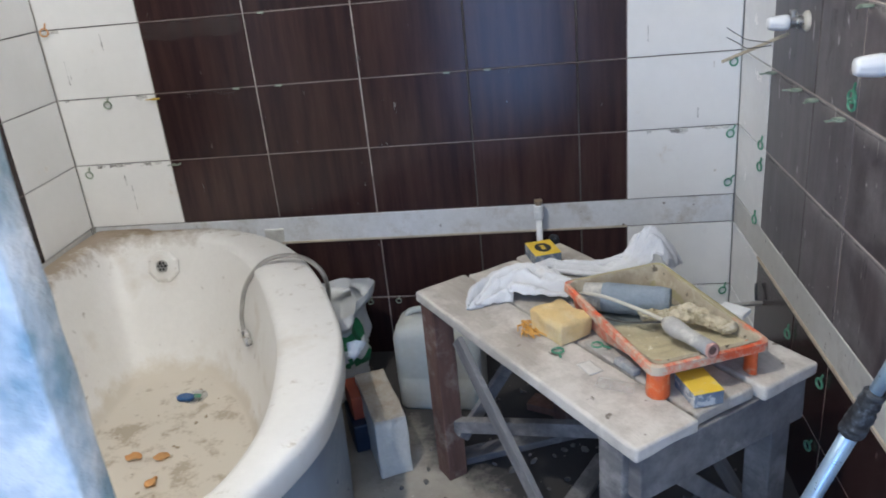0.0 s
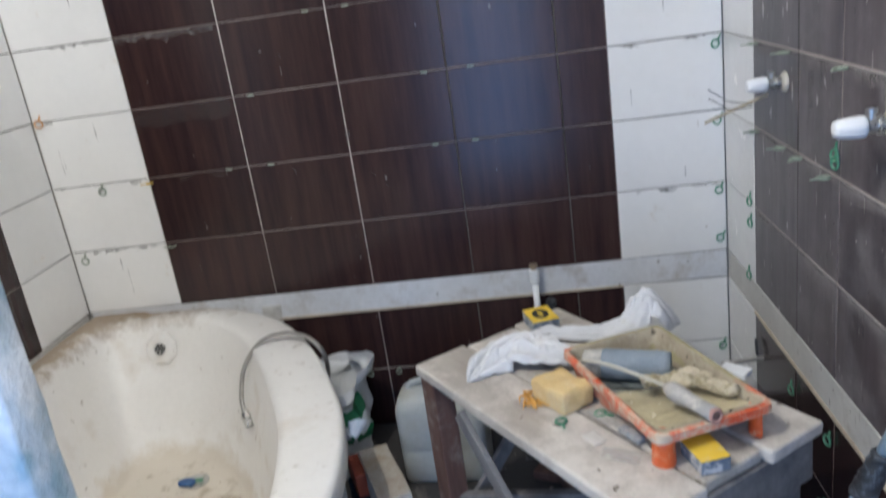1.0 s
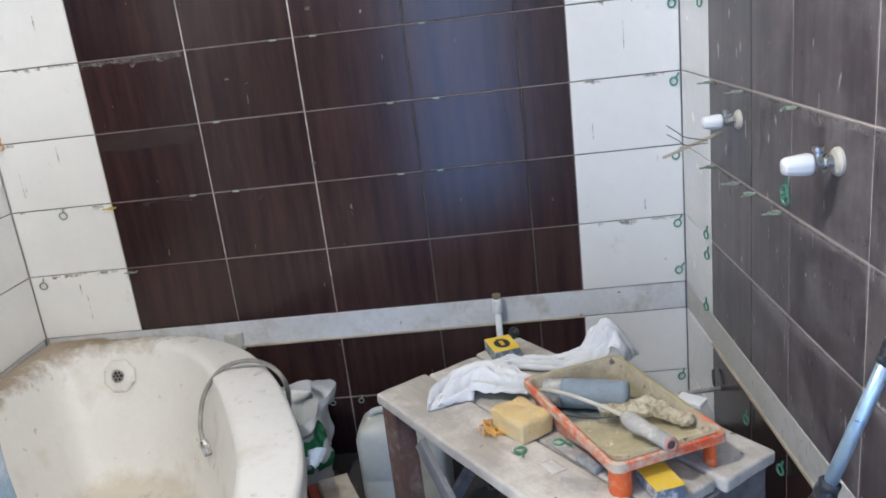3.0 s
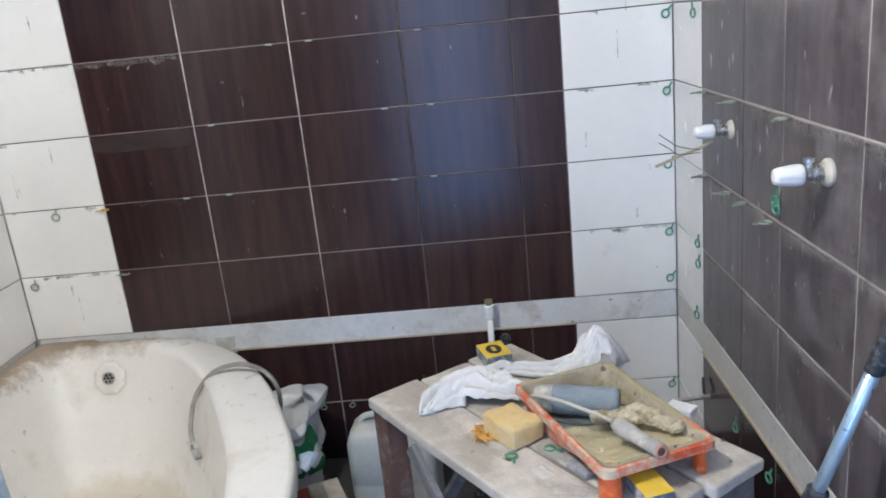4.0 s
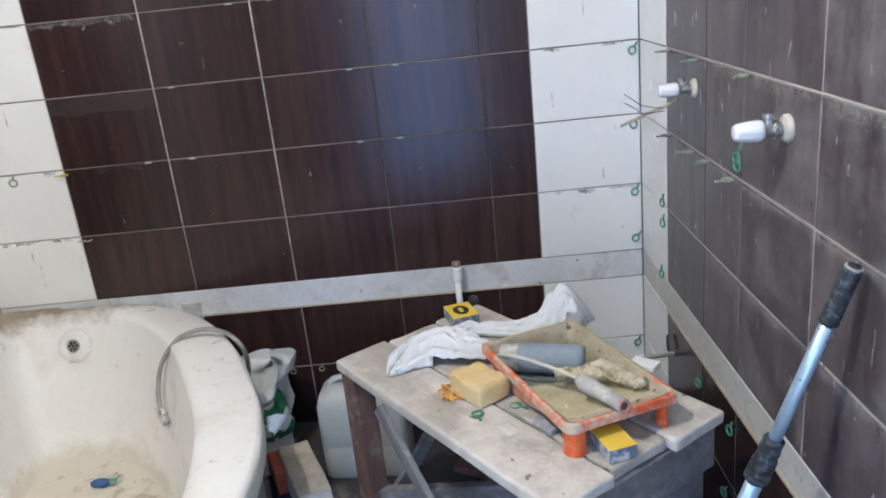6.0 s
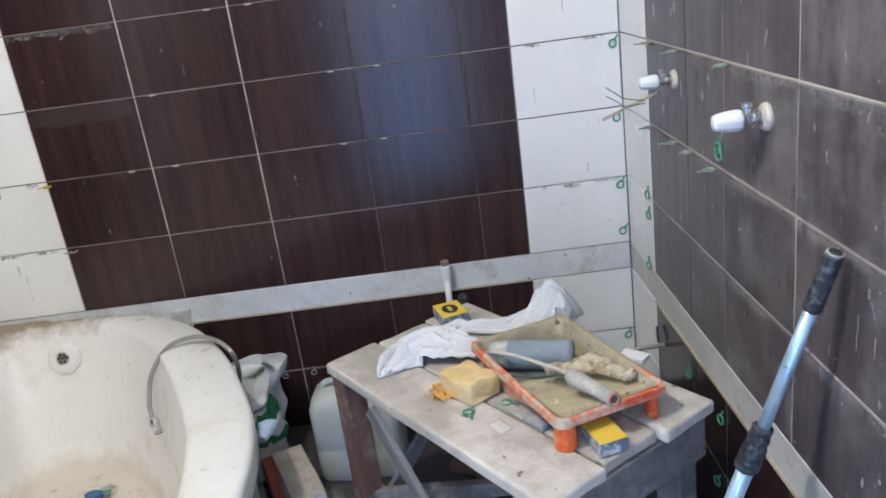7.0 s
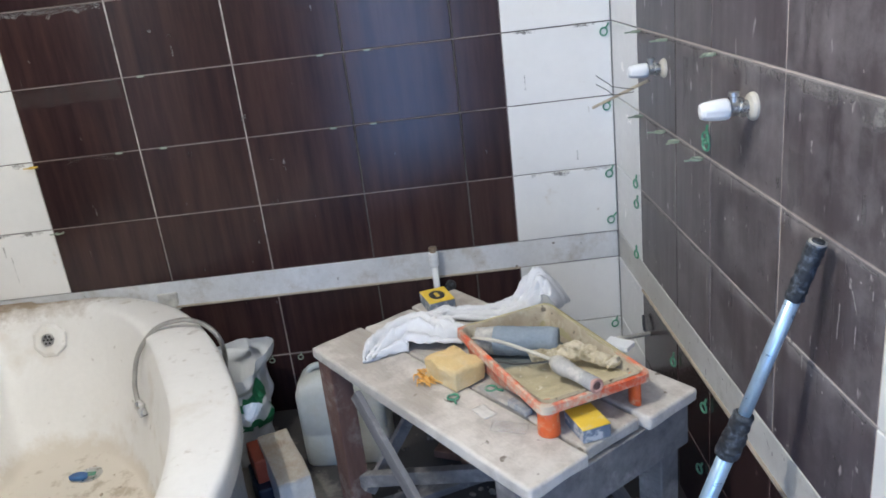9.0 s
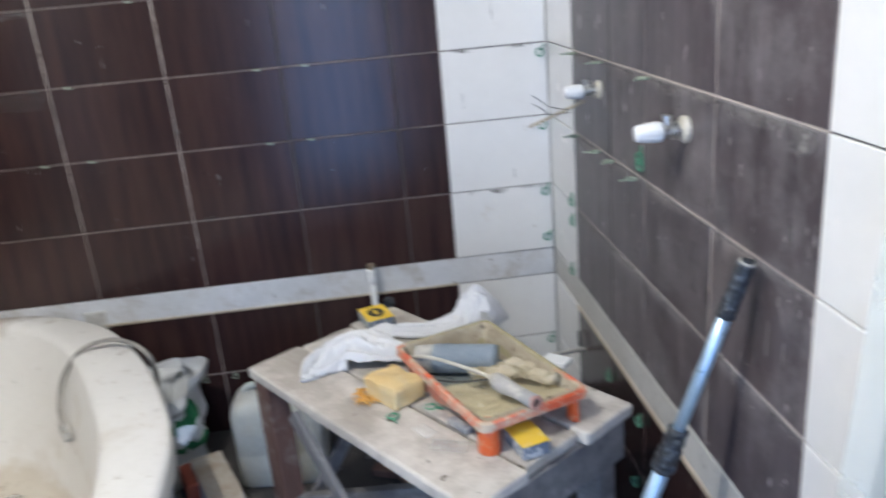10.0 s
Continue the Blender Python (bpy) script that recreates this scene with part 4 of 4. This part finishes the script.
for i in range(24):
    for k in range(56):
        f, a = i / 24, k / 56
        band = (0.30 < f < 0.46 and 0.70 < a < 0.97 and noise.noise(Vector((f * 30, a * 46, 0))) > -0.12) or (0.56 < f < 0.72 and 0.76 < a < 0.98 and f < 0.58 + (a - 0.76) * 0.7)
        if band:
            q = [rings[i][k], rings[i][(k + 1) % 56], rings[i + 1][(k + 1) % 56], rings[i + 1][k]]
            pr.faces.new([pr.verts.new(v.co + v.normal * 0.0016) for v in q])
skin = part("bag_skin", bm, M_BAG, bag, smooth=True)
part("print", pr, M_PRINT, skin, "dark green printed shapes", smooth=True)

# rubble and offcuts under the table
for k, (x, y, rz, l, w, h, mt, tx) in enumerate(((-0.62, -0.50, 20, 0.36, 0.05, 0.02, M_GREYWOOD, "grey"), (-0.42, -0.40, -25, 0.40, 0.06, 0.022, M_LEG, "brown"), (-0.50, -0.72, 62, 0.34, 0.045, 0.02, M_GREYWOOD, "grey"), (-0.78, -0.78, 8, 0.16, 0.09, 0.012, M_BLOCK, "pale"))):
    tagged(part("offcut_board", roughen(box(-l / 2, l / 2, -w / 2, w / 2, 0, h, 0.002), 0.0015, 20, 2), mt, m=pose(x, y, 0.001 + 0.0 * k, 0, 0, rz)), f"{tx} dusty offcut lying on the floor", "offcut", group="floor offcuts")
sack = lump("mortar_sack", [(-0.36, -0.36, 0.09, 0.17, 0.11, 0.085, 25), (-0.30, -0.33, 0.14, 0.12, 0.09, 0.06, 40)], 21, M_GREYWOOD, "slumped dark grey mortar sack under the table", "sack")
rub = bmesh.new()
rng = random.Random(11)
for k in range(420):
    x, y = rng.uniform(-1.0, -0.03), rng.uniform(-1.5, -0.02)
    s = rng.choice((0.002, 0.003, 0.004, 0.006, 0.009)) * rng.uniform(0.7, 1.3)
    bmesh.ops.create_icosphere(rub, subdivisions=1, radius=1, matrix=pose(x, y, s * 0.35, rng.uniform(0, 90), rng.uniform(0, 90), rng.uniform(0, 180)) @ Matrix.Diagonal((s * rng.uniform(0.8, 1.7), s, s * 0.6, 1)))
tagged(part("floor_rubble", rub, M_RUBBLE), "small grey rubble and crumbs on the floor", "rubble", kind="stuff")

# ---- wrapped door leaf beside the bath, and a polythene sheet on the other wall ----
leaf = thing("door_leaf", "door leaf wrapped in pale blue film, standing upright", "door", pose(-0.961, -1.668, 0))
part("panel", box(-0.80, -0.004, 0.004, 0.040, 0.0, 1.445, 0.003), M_DOOR, leaf)
bm = roughen(box(-0.805, 0.0, -0.002, 0.045, 0.003, 1.45, 0.004, 2), 0.0, 1, 0)
bmesh.ops.subdivide_edges(bm, edges=[e for e in bm.edges if e.calc_length() > 0.1], cuts=36, use_grid_fill=True)
for v in bm.verts:
    v.co.y += 0.004 * (v.co.y - 0.02) / 0.02 * noise.noise(v.co * 9) + 0.002 * noise.noise(v.co * 30) * (v.co.y - 0.02) / 0.02
part("film", bm, M_FILM, leaf, "crinkled pale blue protective film", smooth=True)
bm = bmesh.new()
bmesh.ops.create_grid(bm, x_segments=40, y_segments=60, size=1)
for v in bm.verts:
    s, z = (v.co.x + 1) / 2, 0.56 * (v.co.y + 1)
    y = -1.445 - 0.09 * z - s * 0.42
    v.co = (-0.030 - 0.012 * math.sin(s * 23 + z * 2) - 0.008 * noise.noise(Vector((s * 6, z * 4, 0))), y, z + 0.002)
sheet = part("polythene_sheet", bm, M_CLEAR, smooth=True)
tagged(sheet, "clear polythene sheet hanging against white tiles", "plastic sheet")

# ---- tile clips in the joints ----


def clip_mesh(name, material):
    bm = bmesh.new()
    n, r = 18, 0.0105
    tube([(r * math.cos(2 * math.pi * k / n), 0, r * math.sin(2 * math.pi * k / n)) for k in range(n + 1)], 0.0024, 7, bm)
    box(-0.002, 0.002, -0.0015, 0.0015, r - 0.001, r + 0.016, bm=bm)
    return mesh_of(name, bm, material)


clip_green, clip_pale, clip_yellow = clip_mesh("tile_clip", M_GREEN), clip_mesh("tile_clip", M_PALE), clip_mesh("tile_clip", M_YELLOW)


def clip(me, m, label):
    ob = new("tile_clip", me)
    ob.matrix_basis = m
    return tagged(ob, label, "tile clip", group="tile clips")


HANG = "green plastic ring clip hanging from a tile joint"
for z, a in ((1.265, 40), (1.062, 35), (0.858, 38), (0.662, 30), (0.521, 42), (0.18, 20)):
    clip(clip_green, pose(-0.021, -0.004, z, 0, a, 12), HANG)
for x, z in ((-1.917, 0.656), (-1.096, 0.186), (-1.006, 0.187), (-1.80, 0.865)):
    clip(clip_pale, pose(x, -0.005, z, 8, 15, 10) @ Matrix.Scale(0.75 if x > -1.2 else 1.0, 4), "dusty green ring clip hanging from a tile joint")
clip(clip_yellow, pose(-1.648, -0.008, 0.874, 90, 0, -80), "yellow plastic clip pushed into a tile joint")
clip(clip_mesh("tile_clip", M_LEAF), pose(-1.93, -0.012, 1.085, 0, 20, 40), "orange plastic clip pushed into a tile joint")
clip(clip_pale, pose(-1.63, -0.004, 0.674, 90, 0, -70), "dusty green clip pushed into a tile joint")
for y, z in ((-0.225, 1.264), (-0.249, 0.696), (-0.252, 0.642), (-0.238, 0.496), (-0.555, 0.339), (-0.767, 0.344), (-0.74, 0.17), (-0.772, 0.928), (-0.775, 0.915)):
    clip(clip_green, pose(-0.008, y, z, 0, 0, -78) @ pose(0, 0, 0, 0, 30 * math.sin(40 * y)), HANG)
for y, z in ((-0.305, 1.084), (-0.515, 1.083), (-0.80, 1.083), (-0.31, 0.884), (-0.49, 0.882), (-0.59, 0.882), (-0.735, 0.879)):
    clip(clip_pale, pose(-0.012, y, z, 90, 0, -78 + 30 * math.sin(30 * y)), "dusty green clip sticking out of a tile joint")
for x, y, a in ((-0.53, -0.878, 10), (-0.455, -0.862, 60)):
    clip(clip_green, pose(x, y, TABLE_Z + 0.004, 88, 0, a), "loose green ring clip lying on the table")

# broken clip stubs left in the joints of the back wall
stub_mesh = mesh_of("clip_stub", box(-0.009, 0.009, -0.005, 0.004, -0.002, 0.0025, 0.0008, 1), M_PALE)
stub_dark = mesh_of("clip_stub", box(-0.010, 0.010, -0.004, 0.004, -0.002, 0.002, 0.0008, 1), M_WIRE)
for z in (1.290, 1.088, 0.886):
    for x in (-1.34, -1.036, -0.733):
        for s in (-1, 1):
            r = math.sin(91 * x + 37 * z + 3 * s)
            if r > -0.45:
                ob = new("clip_stub", stub_mesh if r > 0.1 else stub_dark)
                ob.matrix_basis = pose(x + s * (0.045 + 0.02 * r), 0.0, z - 0.001, 0, 3 * r, 0)
                tagged(ob, "broken-off clip stub in a tile joint", "clip stub", group="clip stubs")
corner_pipe = thing("pipe_stub", "thin grey pipe stub sticking out of the wall", "pipe")
part("pipe", tube([(-0.105, -0.332, 0.298), (0.002, -0.328, 0.302)], 0.006, 10), M_HANDLE, corner_pipe, smooth=True)
part("hook", tube(smooth_line([(-0.012, -0.318, 0.306), (-0.012, -0.31, 0.325), (-0.009, -0.297, 0.342)], 4), 0.004, 8), M_BLACK, corner_pipe, "black hook")

# ---- wall tiles, joints and the bare band ----
ROWS_Z = [(0.0, 0.198), (0.201, 0.398)] + [(0.484 + 0.202 * k, 0.6838 + 0.202 * k) for k in range(10)]
ROWS_Z[-1] = (ROWS_Z[-1][0], ROOM_H - 0.002)
BAND = (0.401, 0.4815)
tile_meshes = {}


def tile_mesh(w, h, material):
    key = (round(w, 3), round(h, 3), material.name)
    if key not in tile_meshes:
        bm, c, d = bmesh.new(), 0.0013, 0.008
        f = [bm.verts.new(p) for p in ((c, 0, c), (w - c, 0, c), (w - c, 0, h - c), (c, 0, h - c))]
        e = [bm.verts.new(p) for p in ((0, c, 0), (w, c, 0), (w, c, h), (0, c, h))]
        b = [bm.verts.new(p) for p in ((0, d, 0), (w, d, 0), (w, d, h), (0, d, h))]
        bm.faces.new(f)
        for p, q in ((f, e), (e, b)):
            for k in range(4):
                bm.faces.new((p[k], q[k], q[(k + 1) % 4], p[(k + 1) % 4]))
        bmesh.ops.recalc_face_normals(bm, faces=bm.faces[:])
        tile_meshes[key] = mesh_of("tile", bm, material)
    return tile_meshes[key]


tile_rng = random.Random(5)


def tile_wall(wall, base, cols, dark, brown):
    """Lays the tiles of one wall; cols are the joints along it from its start, dark the columns that are brown."""
    for i, (a, b) in enumerate(zip(cols, cols[1:])):
        material = brown if i in dark else M_WHITE
        gap = 0.0021 if i in dark else 0.0012
        for z0, z1 in ROWS_Z:
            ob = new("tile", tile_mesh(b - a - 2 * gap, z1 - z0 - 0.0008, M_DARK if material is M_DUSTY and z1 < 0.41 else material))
            ob.parent = wall
            ob.matrix_basis = base @ pose(a + gap, tile_rng.uniform(0.0, 0.0012), z0 + 0.0004, tile_rng.uniform(-0.15, 0.15), 0, tile_rng.uniform(-0.12, 0.12))
        if i in dark:
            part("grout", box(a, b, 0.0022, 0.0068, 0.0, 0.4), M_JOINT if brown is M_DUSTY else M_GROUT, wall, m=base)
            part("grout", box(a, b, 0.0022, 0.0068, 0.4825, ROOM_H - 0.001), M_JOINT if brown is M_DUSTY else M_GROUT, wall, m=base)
        else:
            part("joint_bed", box(a, b, 0.0072, 0.0102, 0.0, ROOM_H - 0.001), M_GAP, wall, m=base)


BACK = [0.0, 0.305, 0.612, 0.917, 1.222, 1.523, 1.656, 1.955]
SIDE = [0.0, 0.264, 0.565, 0.777, 1.076, 1.369, 1.640, 1.942, 2.244, 2.546, 2.848, 3.0]
tile_wall(wall_back, pose(-1.9555, 0, 0), BACK, range(1, 6), M_DARK)
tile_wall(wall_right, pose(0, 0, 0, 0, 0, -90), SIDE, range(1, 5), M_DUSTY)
tile_wall(wall_left, pose(-ROOM_W, -3.0, 0, 0, 0, 90), [3.0 - s for s in SIDE[::-1]], range(6, 10), M_DARK)
part("bare_band", roughen(box(-1.952, -0.002, 0.0015, 0.0102, BAND[0], BAND[1], 0.0015, 1), 0.001, 30, 3), M_BAND, wall_back, "bare white strip between tile rows")
part("band_lip", roughen(box(-1.5, -0.3, -0.0035, 0.0062, 0.3985, 0.4035), 0.001, 40, 4), M_LIP, wall_back, "beige edge of the strip")
part("bare_band", box(0.002, 1.364, 0.001, 0.0102, BAND[0], BAND[1], 0.0015, 1), M_BAND2, wall_right, "bare beige strip between tile rows", m=pose(0, 0, 0, 0, 0, -90))
part("band_lip", box(0.264, 1.364, -0.0035, 0.006, 0.3985, 0.405), M_LIP, wall_right, "pale edge of the strip", m=pose(0, 0, 0, 0, 0, -90))
part("bare_band", box(0.002, 2.99, 0.001, 0.0102, BAND[0], BAND[1], 0.0015, 1), M_BAND2, wall_left, "bare strip between tile rows", m=pose(-ROOM_W, -3.0, 0, 0, 0, 90))


# pale grout filled into two joints of the back wall; one joint of the side wall is filled dark
for x, wide, z0 in ((0.612, 0.0023, 0.70), (0.917, 0.0019, 0.60)):
    for k in range(9):
        a, b = z0 + k * (ROOM_H - 0.02 - z0) / 9, z0 + (k + 1) * (ROOM_H - 0.02 - z0) / 9
        w = wide * (0.55 + 0.45 * min(1, k / 2)) * (0.85 + 0.3 * noise.noise(Vector((x * 9, k * 1.7, 0))))
        part("joint_filling", box(x - w, x + w, 0.0012, 0.0021, a, b - 0.0004), M_FILL, wall_back, m=pose(-1.9555, 0, 0))
for x in (1.222, 1.523):
    for z0, z1 in ROWS_Z:
        part("joint_filling", box(x - 0.002, x + 0.002, 0.0012, 0.0021, z0, z1 - 0.001), M_GAP, wall_back, m=pose(-1.9555, 0, 0))
for z0, z1 in ROWS_Z:
    part("joint_filling", box(0.563, 0.567, 0.0012, 0.0021, z0, z1 - 0.001), M_GAP, wall_right, m=pose(0, 0, 0, 0, 0, -90))


# ---- dust and adhesive smears on the tiles ----
M_SMEAR = surface("grey_adhesive_smear", (0.16, 0.14, 0.14), (0.3, 0.28, 0.27), 20, 70, (0.8, 0.95), 0.4, see=(45, 0.38, 0.62, 0.9))
M_HAZE = surface("thin_dust_film", (0.12, 0.1, 0.1), (0.2, 0.18, 0.18), 12, 60, (0.7, 0.9), 0.1, see=(28, 0.35, 0.75, 0.45))


def smear(wall, base, x0, x1, top, h, material, seed, ragged=1.0):
    """A thin smear with a ragged lower edge under a joint."""
    bm, n, tops, lows = bmesh.new(), max(8, int((x1 - x0) / 0.006)), [], []
    for k in range(n + 1):
        x = x0 + (x1 - x0) * k / n
        d = h * (0.55 + 0.45 * (1 - ragged) + ragged * (0.9 * noise.noise(Vector((x * 14, seed, 0))) + 0.5 * noise.noise(Vector((x * 60, seed, 2)))))
        tops.append(bm.verts.new((x, -0.0006, top)))
        lows.append(bm.verts.new((x, -0.0004, top - max(0.0006, d))))
    for k in range(n):
        bm.faces.new((tops[k], lows[k], lows[k + 1], tops[k + 1]))
    return part("smear", bm, material, wall, m=base)


BASE_R, BASE_B = pose(0, 0, 0, 0, 0, -90), pose(-1.9555, 0, 0)
smear(wall_right, BASE_R, 1.085, 1.35, 1.085, 0.034, M_SMEAR, 1)
smear(wall_right, BASE_R, 0.80, 1.085, 1.085, 0.016, M_SMEAR, 2)
smear(wall_right, BASE_R, 0.30, 0.79, 1.085, 0.007, M_SMEAR, 3)
smear(wall_right, BASE_R, 0.30, 1.35, 0.8835, 0.006, M_SMEAR, 4)
smear(wall_right, BASE_R, 0.30, 1.35, 0.6815, 0.006, M_SMEAR, 5)
for k, (a, w, top, h, mt) in enumerate(((0.885, 0.022, 1.085, 0.075, M_SMEAR), (0.935, 0.008, 1.08, 0.05, M_SMEAR), (1.285, 0.03, 1.05, 0.10, M_HAZE), (1.06, 0.012, 0.93, 0.03, M_SMEAR), (1.205, 0.02, 1.08, 0.18, M_HAZE), (1.10, 0.05, 0.98, 0.10, M_HAZE), (1.30, 0.012, 0.97, 0.05, M_SMEAR), (1.13, 0.07, 1.27, 0.18, M_HAZE), (0.62, 0.03, 1.06, 0.12, M_HAZE), (1.0, 0.03, 0.84, 0.12, M_HAZE), (1.22, 0.03, 0.83, 0.13, M_HAZE))):
    smear(wall_right, BASE_R, a, a + w, top, h, mt, 20 + k, 0.8)
smear(wall_back, BASE_B, 0.312, 0.60, 1.0855, 0.052, M_HAZE, 9, 0.15)
smear(wall_back, BASE_B, 0.312, 0.60, 1.2885, 0.026, M_SMEAR, 10)
smear(wall_back, BASE_B, 0.40, 0.55, 0.8835, 0.02, M_HAZE, 11)
rs = random.Random(8)
for k in range(40):
    x, z = rs.uniform(0.33, 1.6), rs.uniform(0.5, 1.5)
    smear(wall_back, BASE_B, x, x + rs.choice((0.003, 0.004, 0.006, 0.012)), z, rs.uniform(0.008, 0.035), rs.choice((M_HAZE, M_SMEAR)), 40 + k)
M_GRIME = surface("grey_grime_on_white", (0.34, 0.32, 0.29), (0.52, 0.49, 0.45), 20, 70, (0.7, 0.9), 0.2, see=(38, 0.42, 0.66, 0.75))
for k in range(34):
    x0 = rs.choice((rs.uniform(0.005, 0.26), rs.uniform(0.005, 0.26), rs.uniform(1.68, 1.90)))
    row = rs.choice((0.6838, 0.8858, 1.0878, 1.2898, 1.4918))
    smear(wall_back, BASE_B, x0, x0 + rs.uniform(0.012, 0.06), row - 0.0006, rs.uniform(0.006, 0.022), M_GRIME, 300 + k)
for k in range(12):
    x0, z0 = rs.choice((rs.uniform(0.02, 0.28), rs.uniform(1.68, 1.93))), rs.uniform(0.6, 1.5)
    smear(wall_back, BASE_B, x0, x0 + rs.choice((0.0025, 0.004)), z0, rs.uniform(0.02, 0.11), M_GRIME, 340 + k, 0.5)
M_CHIP = surface("pale_plaster_fleck", (0.34, 0.32, 0.31), (0.55, 0.52, 0.5), 30, 90, (0.8, 0.95), 0.3, see=(90, 0.3, 0.5, 0.95))
for k in range(90):
    x, z, w = rs.uniform(0.29, 1.33), rs.uniform(0.45, 1.5), rs.choice((0.002, 0.003, 0.004, 0.005))
    smear(wall_right, BASE_R, x, x + w, z, rs.choice((0.005, 0.008, 0.012, 0.03)) * rs.uniform(0.7, 1.4), rs.choice((M_CHIP, M_SMEAR, M_CHIP)), 90 + k)
for k in range(14):
    x, z = rs.uniform(0.29, 1.30), rs.choice((1.084, 0.882, 0.68))
    smear(wall_right, BASE_R, x, x + rs.uniform(0.006, 0.02), z, rs.uniform(0.03, 0.10), M_HAZE, 200 + k, 0.9)
for k in range(110):
    # drips, flecks and scratches are thickest low down and towards the pole
    x, z = 1.35 - 0.75 * rs.random() ** 1.6, rs.uniform(0.42, 0.90)
    w, h = rs.choice(((0.002, 0.02), (0.003, 0.008), (0.004, 0.006), (0.006, 0.012), (0.002, 0.05)))
    ob = smear(wall_right, BASE_R, -w / 2, w / 2, 0.0, h * rs.uniform(0.7, 1.5), rs.choice((M_CHIP, M_SMEAR, M_HAZE)), 400 + k)
    ob.matrix_basis = BASE_R @ pose(x, 0, z, 0, rs.choice((0, 0, 0, rs.uniform(-50, 50))), 0)
part("mortar_patch", roughen(box(-1.40, -1.34, -0.004, 0.002, 0.395, 0.448, 0.003, 2), 0.006, 40, 5), M_BAND2, wall_back, "grey mortar patch beside the bath")
